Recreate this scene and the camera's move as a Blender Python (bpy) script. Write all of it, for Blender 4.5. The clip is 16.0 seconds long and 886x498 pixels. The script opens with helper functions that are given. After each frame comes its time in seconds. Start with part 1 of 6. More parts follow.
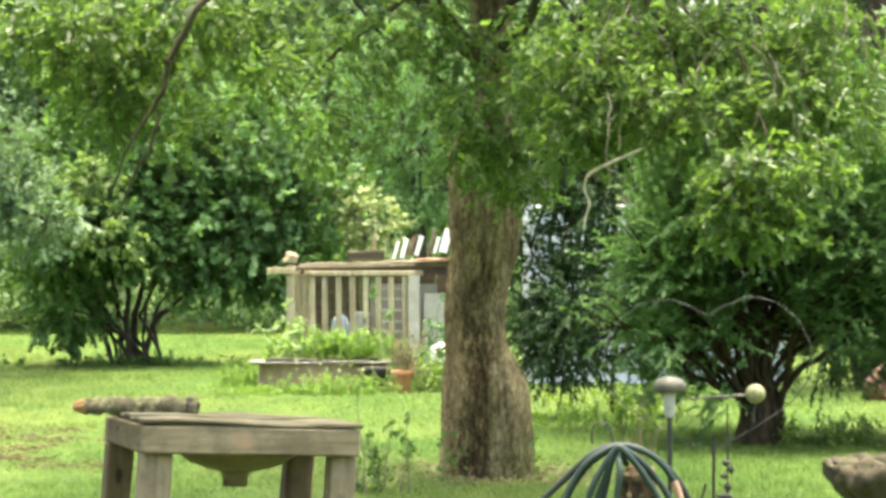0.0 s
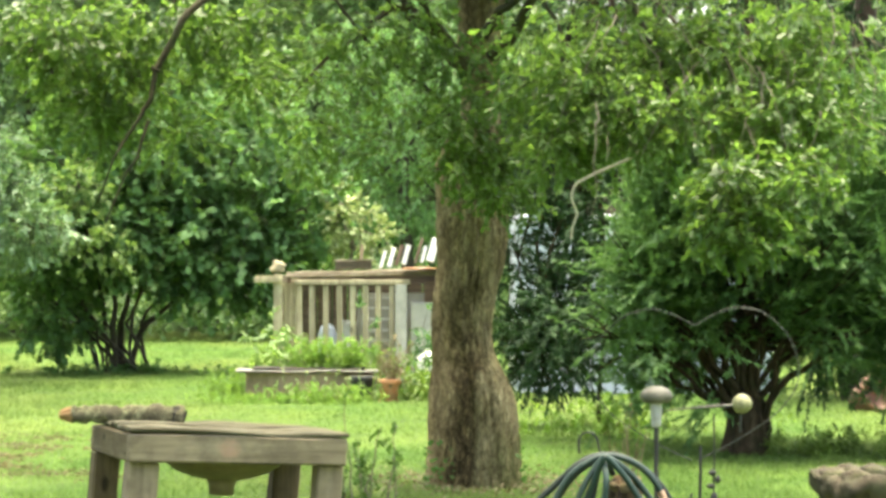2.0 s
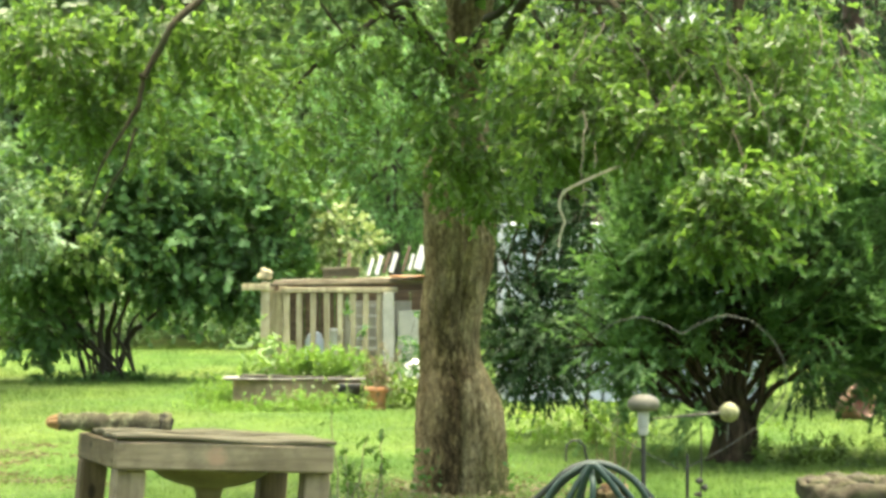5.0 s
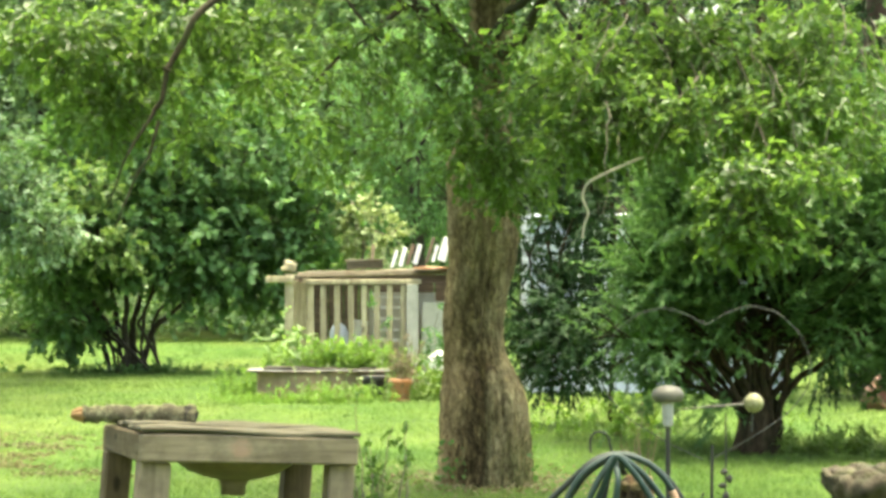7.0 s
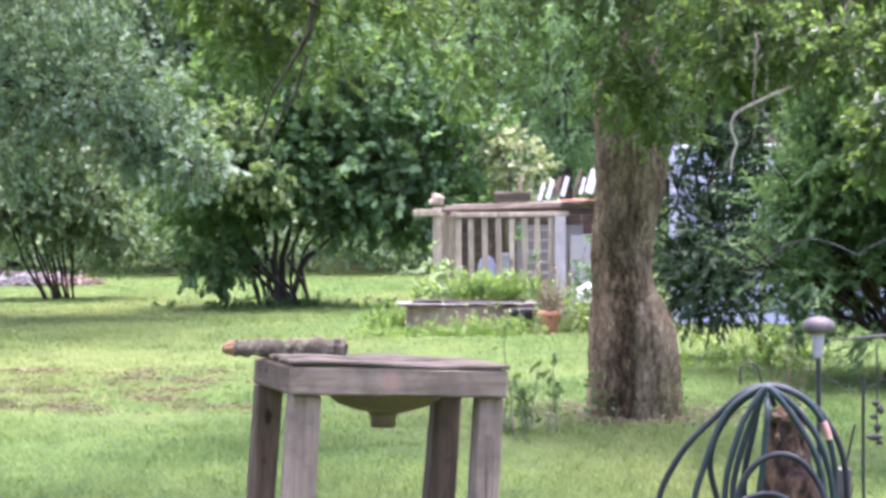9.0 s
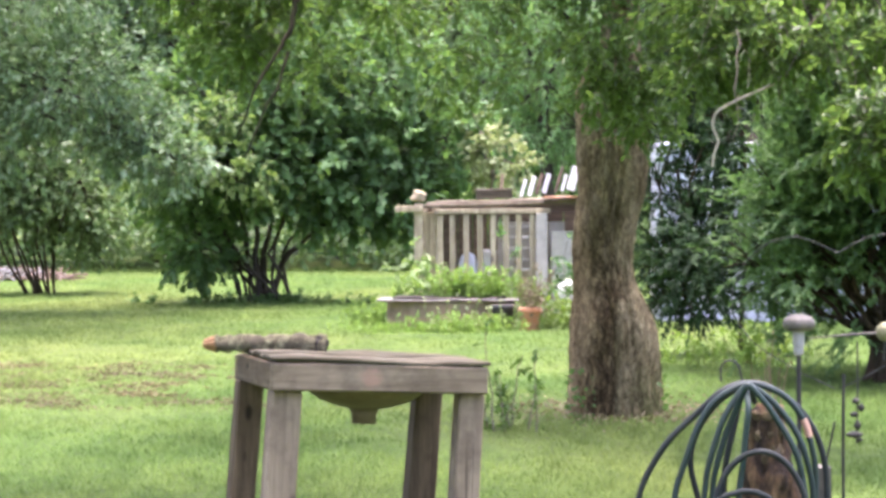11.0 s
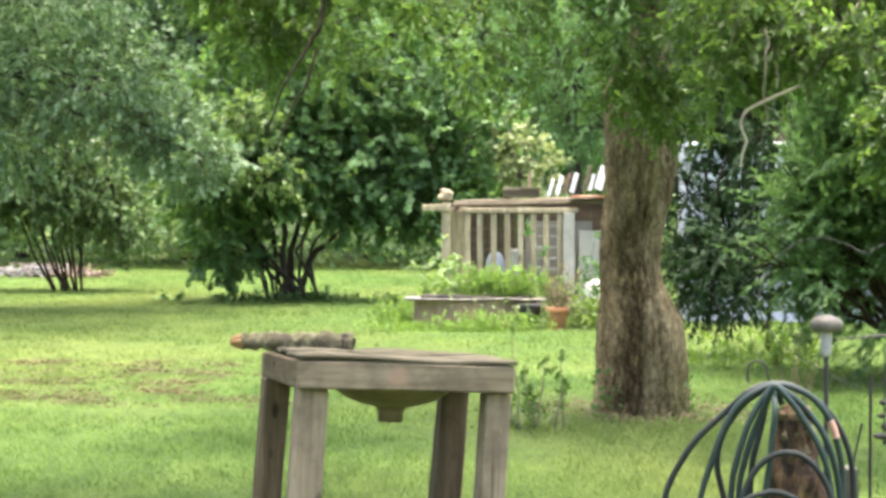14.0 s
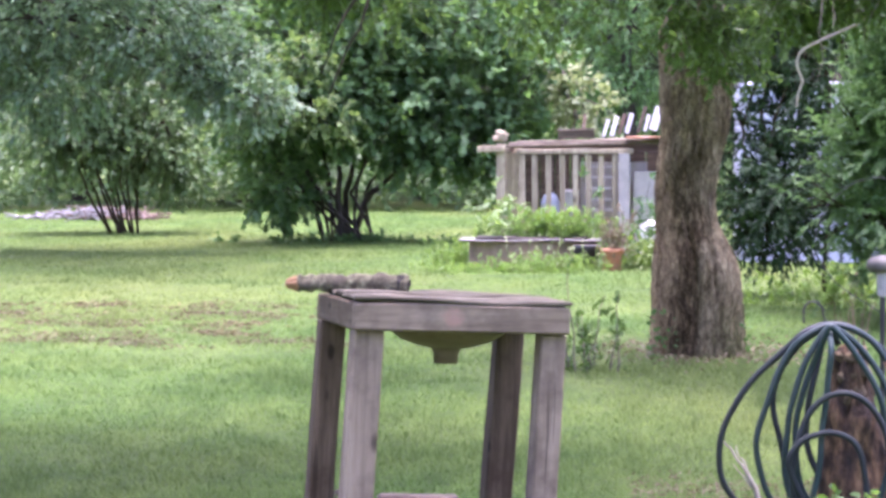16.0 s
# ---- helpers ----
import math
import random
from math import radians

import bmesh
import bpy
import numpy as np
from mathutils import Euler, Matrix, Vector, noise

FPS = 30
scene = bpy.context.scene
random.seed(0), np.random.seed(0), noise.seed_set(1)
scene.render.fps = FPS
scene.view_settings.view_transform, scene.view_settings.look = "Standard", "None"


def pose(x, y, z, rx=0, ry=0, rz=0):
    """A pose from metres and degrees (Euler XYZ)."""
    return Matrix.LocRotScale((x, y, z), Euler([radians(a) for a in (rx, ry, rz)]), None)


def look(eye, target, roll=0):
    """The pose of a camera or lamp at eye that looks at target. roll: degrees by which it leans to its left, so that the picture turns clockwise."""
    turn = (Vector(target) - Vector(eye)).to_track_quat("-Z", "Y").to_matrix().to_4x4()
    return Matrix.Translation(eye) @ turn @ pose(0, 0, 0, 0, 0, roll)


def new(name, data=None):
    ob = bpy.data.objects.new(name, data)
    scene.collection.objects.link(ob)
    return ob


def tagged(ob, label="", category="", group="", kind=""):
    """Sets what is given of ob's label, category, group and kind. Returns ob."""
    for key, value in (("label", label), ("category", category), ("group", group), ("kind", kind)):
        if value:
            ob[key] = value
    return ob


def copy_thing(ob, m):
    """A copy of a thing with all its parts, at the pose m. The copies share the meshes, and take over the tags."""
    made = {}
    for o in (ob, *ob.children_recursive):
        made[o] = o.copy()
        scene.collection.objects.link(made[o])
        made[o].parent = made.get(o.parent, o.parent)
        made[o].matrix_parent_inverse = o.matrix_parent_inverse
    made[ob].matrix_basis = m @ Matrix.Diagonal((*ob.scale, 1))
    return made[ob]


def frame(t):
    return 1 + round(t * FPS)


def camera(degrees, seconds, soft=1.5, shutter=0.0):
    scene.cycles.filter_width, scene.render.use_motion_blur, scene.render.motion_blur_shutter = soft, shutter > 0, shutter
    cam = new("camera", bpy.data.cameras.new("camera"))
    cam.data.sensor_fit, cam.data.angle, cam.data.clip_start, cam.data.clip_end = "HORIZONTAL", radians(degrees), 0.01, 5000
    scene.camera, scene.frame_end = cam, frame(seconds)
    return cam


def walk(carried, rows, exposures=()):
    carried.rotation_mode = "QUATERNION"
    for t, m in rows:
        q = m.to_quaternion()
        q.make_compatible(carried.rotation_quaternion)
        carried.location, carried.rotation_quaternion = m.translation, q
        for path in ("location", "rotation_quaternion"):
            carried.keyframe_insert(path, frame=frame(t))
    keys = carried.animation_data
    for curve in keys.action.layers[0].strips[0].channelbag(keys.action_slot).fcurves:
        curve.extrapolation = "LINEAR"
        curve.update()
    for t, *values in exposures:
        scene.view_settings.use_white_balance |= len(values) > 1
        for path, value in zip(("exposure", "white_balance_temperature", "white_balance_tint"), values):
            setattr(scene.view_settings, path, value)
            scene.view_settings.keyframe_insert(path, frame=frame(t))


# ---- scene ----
# ---- camera: held in the hand at one spot, turning only ----
cam = camera(20.7, 16.0, soft=3.3)
EYE = 1.4
ROWS = [
    (0, 0.030, -0.010, 0.08), (0.5, 0.065, -0.223, 0.16), (1, 0.002, -0.113, 0.11),
    (1.5, -0.130, 0.078, -0.02), (2, -0.272, 0.206, -0.10), (2.5, -0.309, 0.320, -0.03),
    (3, -0.257, 0.315, -0.12), (3.5, -0.398, 0.381, -0.20), (4, -0.578, 0.413, -0.21),
    (6.5, -0.402, 0.354, -0.15), (7, -0.005, 0.195, -0.03), (7.5, 0.795, -0.776, 0.16),
    (8, 2.009, -1.399, 0.30), (8.5, 3.251, -1.465, 0.46), (9, 3.474, -1.381, 0.46),
    (11.3, 3.000, -1.512, 0.24), (11.5, 3.082, -1.696, 0.35), (12, 3.408, -1.881, 0.44),
    (12.5, 3.555, -1.873, 0.44), (13, 3.591, -1.685, 0.27), (13.5, 3.543, -1.514, 0.16),
    (14, 3.692, -1.496, -0.06), (14.5, 3.709, -2.037, -0.05), (15, 3.708, -2.521, 0.00),
    (15.5, 4.403, -2.760, 0.05), (16, 4.981, -2.877, 0.18),
]
walk(cam, [(t, pose(0, 0, EYE, 90 + pitch, roll, yaw)) for t, yaw, pitch, roll in ROWS],
     exposures=[(0.0, 2.74, 7100, 0), (4.0, 2.70, 7350, -8), (6.5, 2.72, 7500, -8), (7.0, 2.73, 7400, -8), (7.5, 2.74, 6550, 11), (8.0, 2.73, 5950, 28),
                (9.0, 2.70, 5500, 43), (11.5, 2.67, 6050, 26), (13.0, 2.67, 6150, 19), (14.0, 2.67, 6450, 12), (14.5, 2.66, 5950, 26), (15.0, 2.64, 5650, 37), (16.0, 2.61, 5400, 46)])

# ---- light: hazy bright summer day, high veiled sun ----
SUN_EL, SUN_AZ = 82.0, 12.0
world = bpy.data.worlds.new("hazy_sky")
scene.world = world
world.use_nodes = True
sky = world.node_tree.nodes.new("ShaderNodeTexSky")
sky.sky_type = 'NISHITA'
sky.sun_disc = False
sky.sun_elevation, sky.sun_rotation = radians(SUN_EL), radians(SUN_AZ)
sky.air_density, sky.dust_density, sky.ozone_density = 1.0, 8.0, 0.5
bg = world.node_tree.nodes["Background"]
world.node_tree.links.new(sky.outputs[0], bg.inputs[0])
bg.inputs[1].default_value = 0.15
sun = new("sun", bpy.data.lights.new("sun", 'SUN'))
sun.data.energy, sun.data.angle, sun.data.color = 0.95, radians(36), (1.0, 0.94, 0.84)
az, el = radians(SUN_AZ), radians(SUN_EL)
sun.matrix_world = look((0, 0, 30), Vector((0, 0, 30)) - Vector((math.sin(az) * math.cos(el), math.cos(az) * math.cos(el), math.sin(el))))

rng = np.random.default_rng(7)


# ---- materials ----
def tree_of(name):
    m = bpy.data.materials.new(name)
    m.use_nodes = True
    nt = m.node_tree
    return m, nt, nt.nodes["Principled BSDF"]


def link(nt, a, b):
    nt.links.new(a, b)


def noise_tex(nt, scale, detail=5, rough=0.6, vec=None, stretch=None):
    n = nt.nodes.new("ShaderNodeTexNoise")
    n.inputs["Scale"].default_value, n.inputs["Detail"].default_value, n.inputs["Roughness"].default_value = scale, detail, rough
    co = nt.nodes.new("ShaderNodeTexCoord")
    src = co.outputs[vec or "Object"]
    if stretch:
        mp = nt.nodes.new("ShaderNodeMapping")
        mp.inputs["Scale"].default_value = stretch
        link(nt, src, mp.inputs[0])
        src = mp.outputs[0]
    link(nt, src, n.inputs["Vector"])
    return n


def ramp(nt, src, stops):
    r = nt.nodes.new("ShaderNodeValToRGB")
    els = r.color_ramp.elements
    while len(els) < len(stops):
        els.new(0.5)
    for e, (p, c) in zip(els, stops):
        e.position, e.color = p, (*c, 1)
    link(nt, src, r.inputs[0])
    return r


def mixed(nt, a, b, fac, mode='MIX', amount=0.5):
    m = nt.nodes.new("ShaderNodeMix")
    m.data_type, m.blend_type = 'RGBA', mode
    m.inputs[0].default_value = amount
    if fac is not None:
        link(nt, fac, m.inputs[0])
    for v, i in ((a, 6), (b, 7)):
        if isinstance(v, tuple):
            m.inputs[i].default_value = (*v, 1)
        else:
            link(nt, v, m.inputs[i])
    return m.outputs[2]


def bumped(nt, bsdf, src, strength, dist):
    b = nt.nodes.new("ShaderNodeBump")
    b.inputs["Strength"].default_value, b.inputs["Distance"].default_value = strength, dist
    link(nt, src, b.inputs["Height"])
    link(nt, b.outputs[0], bsdf.inputs["Normal"])


def surface(name, stops, scale=8, stretch=None, rough=0.8, stain=None, stain_scale=2.0, bump=0.4, dist=0.004, metal=0.0, fine=60, spec=0.5):
    """A weathered surface: a coloured grain, larger stains over it, and fine relief."""
    m, nt, b = tree_of(name)
    n = noise_tex(nt, scale, 6, 0.65, stretch=stretch)
    col = ramp(nt, n.outputs["Fac"], stops).outputs[0]
    if stain:
        s = noise_tex(nt, stain_scale, 4, 0.6)
        f = ramp(nt, s.outputs["Fac"], [(0.45, (0, 0, 0)), (0.68, (1, 1, 1))]).outputs[0]
        col = mixed(nt, col, stain, f)
    info = nt.nodes.new("ShaderNodeObjectInfo")
    v = ramp(nt, info.outputs["Random"], [(0.0, (0.82, 0.82, 0.82)), (1.0, (1.1, 1.08, 1.05))]).outputs[0]
    col = mixed(nt, col, v, None, 'MULTIPLY', 1.0)
    link(nt, col, b.inputs["Base Color"])
    b.inputs["Roughness"].default_value, b.inputs["Metallic"].default_value = rough, metal
    b.inputs["Specular IOR Level"].default_value = spec
    f2 = noise_tex(nt, fine, 4, 0.7, stretch=stretch)
    bumped(nt, b, mixed(nt, n.outputs["Fac"], f2.outputs["Fac"], None), bump, dist)
    return m


def timber(name, dark, mid, pale, along, stain, crack=0.5, scale=1.0):
    """Old sawn timber: grain and cracks along one axis, blotches, knots."""
    m, nt, b = tree_of(name)
    st = [1.0, 1.0, 1.0]
    st[along] = 0.06
    thin = [1.0, 1.0, 1.0]
    thin[along] = 0.025
    grain = noise_tex(nt, 34 * scale, 6, 0.7, stretch=tuple(st))
    split = noise_tex(nt, 60 * scale, 3, 0.5, stretch=tuple(thin))
    blot = noise_tex(nt, 7 * scale, 5, 0.65)
    col = ramp(nt, grain.outputs["Fac"], [(0.32, dark), (0.5, mid), (0.7, pale)]).outputs[0]
    col = mixed(nt, col, stain, ramp(nt, blot.outputs["Fac"], [(0.46, (0, 0, 0)), (0.66, (0.8, 0.8, 0.8))]).outputs[0])
    col = mixed(nt, col, tuple(c * 0.25 for c in dark), ramp(nt, split.outputs["Fac"], [(0.66, (0, 0, 0)), (0.72, (crack, crack, crack))]).outputs[0])
    knot = nt.nodes.new("ShaderNodeTexVoronoi")
    knot.inputs["Scale"].default_value = 9.0 * scale
    kc = nt.nodes.new("ShaderNodeTexCoord")
    km = nt.nodes.new("ShaderNodeMapping")
    ks = [1.0, 1.0, 1.0]
    ks[along] = 0.45
    km.inputs["Scale"].default_value = ks
    link(nt, kc.outputs["Object"], km.inputs[0])
    link(nt, km.outputs[0], knot.inputs["Vector"])
    col = mixed(nt, tuple(c * 0.45 for c in dark), col, ramp(nt, knot.outputs["Distance"], [(0.07, (0, 0, 0)), (0.14, (1, 1, 1))]).outputs[0])
    info = nt.nodes.new("ShaderNodeObjectInfo")
    v = ramp(nt, info.outputs["Random"], [(0.0, (0.85, 0.85, 0.85)), (1.0, (1.12, 1.1, 1.06))]).outputs[0]
    link(nt, mixed(nt, col, v, None, 'MULTIPLY', 1.0), b.inputs["Base Color"])
    b.inputs["Roughness"].default_value, b.inputs["Specular IOR Level"].default_value = 0.9, 0.25
    bumped(nt, b, mixed(nt, grain.outputs["Fac"], split.outputs["Fac"], None), 0.6, 0.004)
    return m


def leaf_material(name, dark, mid, light, gloss=0.45, glow=0.35, back=(0.10, 0.22, 0.02), patch=0.6, depth=0.25, spec=0.4):
    """Leaves: each one its own green, light shining through it."""
    m, nt, b = tree_of(name)
    g = nt.nodes.new("ShaderNodeNewGeometry")
    c = ramp(nt, g.outputs["Random Per Island"], [(0.0, dark), (0.5, mid), (1.0, light)]).outputs[0]
    n = noise_tex(nt, patch, 3, 0.5)
    shade = ramp(nt, n.outputs["Fac"], [(0.32, (1 - depth, 1 - 0.85 * depth, 1 - 0.85 * depth)), (0.68, (1 + 0.6 * depth, 1 + 0.45 * depth, 1.0))]).outputs[0]
    c = mixed(nt, c, shade, None, 'MULTIPLY', 1.0)
    link(nt, c, b.inputs["Base Color"])
    b.inputs["Roughness"].default_value = gloss
    b.inputs["Specular IOR Level"].default_value = spec
    tr = nt.nodes.new("ShaderNodeBsdfTranslucent")
    tr.inputs["Color"].default_value = (*back, 1)
    mx = nt.nodes.new("ShaderNodeMixShader")
    mx.inputs[0].default_value = glow
    out = nt.nodes["Material Output"]
    link(nt, b.outputs[0], mx.inputs[1])
    link(nt, tr.outputs[0], mx.inputs[2])
    link(nt, mx.outputs[0], out.inputs[0])
    return m


def sward(nt, lift=1.0):
    """The lawn's colour: lush and yellowed patches at two scales."""
    big = noise_tex(nt, 0.28, 3, 0.55, stretch=(1, 0.45, 1))
    mid = noise_tex(nt, 1.9, 5, 0.65, stretch=(1, 0.6, 1))
    green = ramp(nt, mid.outputs["Fac"], [(0.3, tuple(lift * c for c in (0.046, 0.088, 0.021))), (0.7, tuple(lift * c for c in (0.079, 0.129, 0.030)))]).outputs[0]
    dry = ramp(nt, mid.outputs["Fac"], [(0.3, tuple(lift * c for c in (0.072, 0.104, 0.027))), (0.7, tuple(lift * c for c in (0.110, 0.141, 0.038)))]).outputs[0]
    blotch = noise_tex(nt, 7.5, 4, 0.6, stretch=(1, 0.5, 1))
    spot = ramp(nt, blotch.outputs["Fac"], [(0.32, (0.76, 0.80, 0.76)), (0.68, (1.15, 1.13, 1.1))]).outputs[0]
    green, dry = mixed(nt, green, spot, None, 'MULTIPLY', 1.0), mixed(nt, dry, spot, None, 'MULTIPLY', 1.0)
    return mixed(nt, green, dry, ramp(nt, big.outputs["Fac"], [(0.40, (0, 0, 0)), (0.64, (1, 1, 1))]).outputs[0])


def lawn_material():
    m, nt, b = tree_of("lawn_soil_and_thatch")
    fine = noise_tex(nt, 34, 6, 0.75)
    speck = ramp(nt, fine.outputs["Fac"], [(0.3, (0.82, 0.82, 0.8)), (0.7, (1.12, 1.12, 1.1))]).outputs[0]
    link(nt, mixed(nt, sward(nt), speck, None, 'MULTIPLY', 1.0), b.inputs["Base Color"])
    b.inputs["Roughness"].default_value = 0.95
    b.inputs["Specular IOR Level"].default_value = 0.1
    bumped(nt, b, fine.outputs["Fac"], 0.5, 0.012)
    return m


def grass_material():
    m, nt, b = tree_of("grass_blade")
    g = nt.nodes.new("ShaderNodeNewGeometry")
    v = ramp(nt, g.outputs["Random Per Island"], [(0.0, (0.86, 0.88, 0.86)), (1.0, (1.14, 1.12, 1.1))]).outputs[0]
    col = mixed(nt, sward(nt, 1.75), v, None, 'MULTIPLY', 1.0)
    link(nt, col, b.inputs["Base Color"])
    b.inputs["Roughness"].default_value, b.inputs["Specular IOR Level"].default_value = 0.85, 0.2
    link(nt, mixed(nt, g.outputs["Normal"], (0.0, 0.0, 1.0), None, 'MIX', 0.6), b.inputs["Normal"])
    tr = nt.nodes.new("ShaderNodeBsdfTranslucent")
    link(nt, col, tr.inputs["Color"])
    mx = nt.nodes.new("ShaderNodeMixShader")
    mx.inputs[0].default_value = 0.48
    link(nt, b.outputs[0], mx.inputs[1])
    link(nt, tr.outputs[0], mx.inputs[2])
    link(nt, mx.outputs[0], nt.nodes["Material Output"].inputs[0])
    return m


M_LAWN = lawn_material()
M_GRASS = grass_material()
M_OAK = leaf_material("oak_leaf", (0.030, 0.077, 0.014), (0.053, 0.117, 0.023), (0.098, 0.176, 0.045), 0.38, 0.52, (0.152, 0.262, 0.040), 1.1, 0.4)
M_CEDAR = leaf_material("cedar_needle", (0.051, 0.117, 0.043), (0.094, 0.184, 0.065), (0.176, 0.288, 0.105), 0.6, 0.32, (0.140, 0.279, 0.058), 2.6, 0.55)
# cedar needles darkened to carry shade: back trees and the cedar's far side
M_SHADENEEDLE = leaf_material("shade_dark_needle", (0.013, 0.037, 0.014), (0.024, 0.060, 0.022), (0.045, 0.093, 0.034), 0.6, 0.12, (0.035, 0.085, 0.020), 2.6, 0.5, 0.2)
M_BUSH = leaf_material("broad_shrub_leaf", (0.050, 0.126, 0.040), (0.078, 0.168, 0.057), (0.118, 0.222, 0.084), 0.66, 0.36, (0.165, 0.305, 0.055), 1.5, 0.3)
M_OLIVE = leaf_material("pale_olive_leaf", (0.12, 0.195, 0.065), (0.18, 0.27, 0.10), (0.27, 0.36, 0.16), 0.5, 0.4, (0.26, 0.40, 0.08))
M_SILVER = leaf_material("silvery_leaf", (0.109, 0.189, 0.097), (0.166, 0.261, 0.147), (0.256, 0.348, 0.217), 0.5, 0.3, (0.249, 0.412, 0.118), 1.2)
M_LIGHT = leaf_material("light_green_leaf", (0.057, 0.121, 0.035), (0.089, 0.166, 0.056), (0.140, 0.218, 0.091), 0.5, 0.42, (0.132, 0.219, 0.049))
M_WOODS = leaf_material("woodland_leaf", (0.068, 0.135, 0.050), (0.108, 0.193, 0.075), (0.171, 0.254, 0.112), 0.5, 0.4, (0.180, 0.276, 0.080), 0.35)
M_YELLOW = leaf_material("yellowing_leaf", (0.19, 0.25, 0.09), (0.27, 0.33, 0.14), (0.37, 0.42, 0.21), 0.5, 0.3, (0.30, 0.38, 0.12))
M_WEED = leaf_material("weed_leaf", (0.097, 0.168, 0.032), (0.156, 0.239, 0.052), (0.247, 0.318, 0.104), 0.45, 0.35, (0.194, 0.314, 0.030))
M_LIME = leaf_material("lime_green_leaf", (0.110, 0.215, 0.040), (0.175, 0.305, 0.065), (0.265, 0.400, 0.105), 0.5, 0.45, (0.26, 0.42, 0.05))
M_FEATHER = leaf_material("feathery_leaf", (0.085, 0.185, 0.062), (0.130, 0.260, 0.092), (0.190, 0.335, 0.135), 0.5, 0.42, (0.22, 0.40, 0.10))
M_CLIP = leaf_material("brown_clipping", (0.060, 0.050, 0.026), (0.120, 0.100, 0.050), (0.210, 0.180, 0.092), 0.8, 0.15, (0.20, 0.16, 0.07))
M_DRY = leaf_material("dry_stalk", (0.092, 0.070, 0.040), (0.175, 0.140, 0.079), (0.285, 0.245, 0.147), 0.7, 0.2, (0.276, 0.200, 0.105))


def band(nt, src, a, b):
    """1 where the source is below a, falling to 0 at b."""
    m = nt.nodes.new("ShaderNodeMapRange")
    m.interpolation_type = 'SMOOTHSTEP'
    link(nt, src, m.inputs[0])
    m.inputs[1].default_value, m.inputs[2].default_value, m.inputs[3].default_value, m.inputs[4].default_value = a, b, 1.0, 0.0
    return m.outputs[0]


def calc(nt, op, a, b):
    m = nt.nodes.new("ShaderNodeMath")
    m.operation = op
    for k, v in ((0, a), (1, b)):
        if isinstance(v, (int, float)):
            m.inputs[k].default_value = v
        else:
            link(nt, v, m.inputs[k])
    return m.outputs[0]


def bark_material():
    """Olive-grey crumbling bark, a rotten brown seam low down, a paler tan strip along one flank, moss at the foot."""
    m, nt, b = tree_of("furrowed_grey_bark")
    furrow = noise_tex(nt, 15, 5, 0.6, stretch=(1, 1, 0.28))
    crumb = noise_tex(nt, 42, 6, 0.8, stretch=(1, 1, 0.5))
    worn = noise_tex(nt, 3.4, 4, 0.6, stretch=(1, 1, 0.5))
    col = ramp(nt, furrow.outputs["Fac"], [(0.34, (0.150, 0.121, 0.068)), (0.5, (0.270, 0.225, 0.138)), (0.68, (0.385, 0.335, 0.215))]).outputs[0]
    red = ramp(nt, worn.outputs["Fac"], [(0.50, (0, 0, 0)), (0.70, (0.8, 0.8, 0.8))]).outputs[0]
    col = mixed(nt, col, (0.24, 0.19, 0.108), red)
    co = nt.nodes.new("ShaderNodeTexCoord")
    sp = nt.nodes.new("ShaderNodeSeparateXYZ")
    link(nt, co.outputs["Object"], sp.inputs[0])
    x, z = sp.outputs[0], sp.outputs[2]
    wob = calc(nt, 'MULTIPLY', calc(nt, 'SUBTRACT', worn.outputs["Fac"], 0.5), 0.35)
    seam = calc(nt, 'MULTIPLY', band(nt, calc(nt, 'ABSOLUTE', calc(nt, 'ADD', calc(nt, 'ADD', x, wob), 0.10), 0.0), 0.05, 0.13), band(nt, calc(nt, 'ADD', z, wob), 0.75, 1.45))
    rot = ramp(nt, crumb.outputs["Fac"], [(0.34, (0.045, 0.031, 0.016)), (0.52, (0.13, 0.092, 0.05)), (0.68, (0.27, 0.20, 0.115))]).outputs[0]
    col = mixed(nt, col, rot, calc(nt, 'MULTIPLY', seam, 0.88))
    flank = calc(nt, 'MULTIPLY', band(nt, calc(nt, 'ADD', x, wob), -0.20, -0.15), band(nt, z, 1.3, 1.7))
    col = mixed(nt, col, (0.34, 0.245, 0.14), calc(nt, 'MULTIPLY', flank, 0.6))
    moss = calc(nt, 'MULTIPLY', calc(nt, 'SUBTRACT', 1.0, band(nt, calc(nt, 'ADD', x, wob), 0.05, 0.2)), band(nt, calc(nt, 'ADD', z, wob), 0.1, 0.5))
    col = mixed(nt, col, (0.11, 0.135, 0.04), calc(nt, 'MULTIPLY', moss, 0.6))
    flake = noise_tex(nt, 24, 4, 0.7, stretch=(1, 1, 0.42))
    scale = ramp(nt, flake.outputs["Fac"], [(0.54, (0, 0, 0)), (0.64, (0.5, 0.5, 0.5))]).outputs[0]
    col = mixed(nt, col, (0.50, 0.40, 0.225), scale)
    split = ramp(nt, flake.outputs["Fac"], [(0.34, (0.6, 0.6, 0.6)), (0.43, (0, 0, 0))]).outputs[0]
    col = mixed(nt, col, (0.075, 0.05, 0.024), split)
    plate = nt.nodes.new("ShaderNodeTexVoronoi")
    plate.feature = 'DISTANCE_TO_EDGE'
    plate.inputs["Scale"].default_value = 21.0
    pc, pm, pw = nt.nodes.new("ShaderNodeTexCoord"), nt.nodes.new("ShaderNodeMapping"), noise_tex(nt, 9, 4, 0.6)
    pm.inputs["Scale"].default_value = (1, 1, 0.38)
    link(nt, mixed(nt, pc.outputs["Object"], pw.outputs["Color"], None, 'LINEAR_LIGHT', 0.035), pm.inputs[0])
    link(nt, pm.outputs[0], plate.inputs["Vector"])
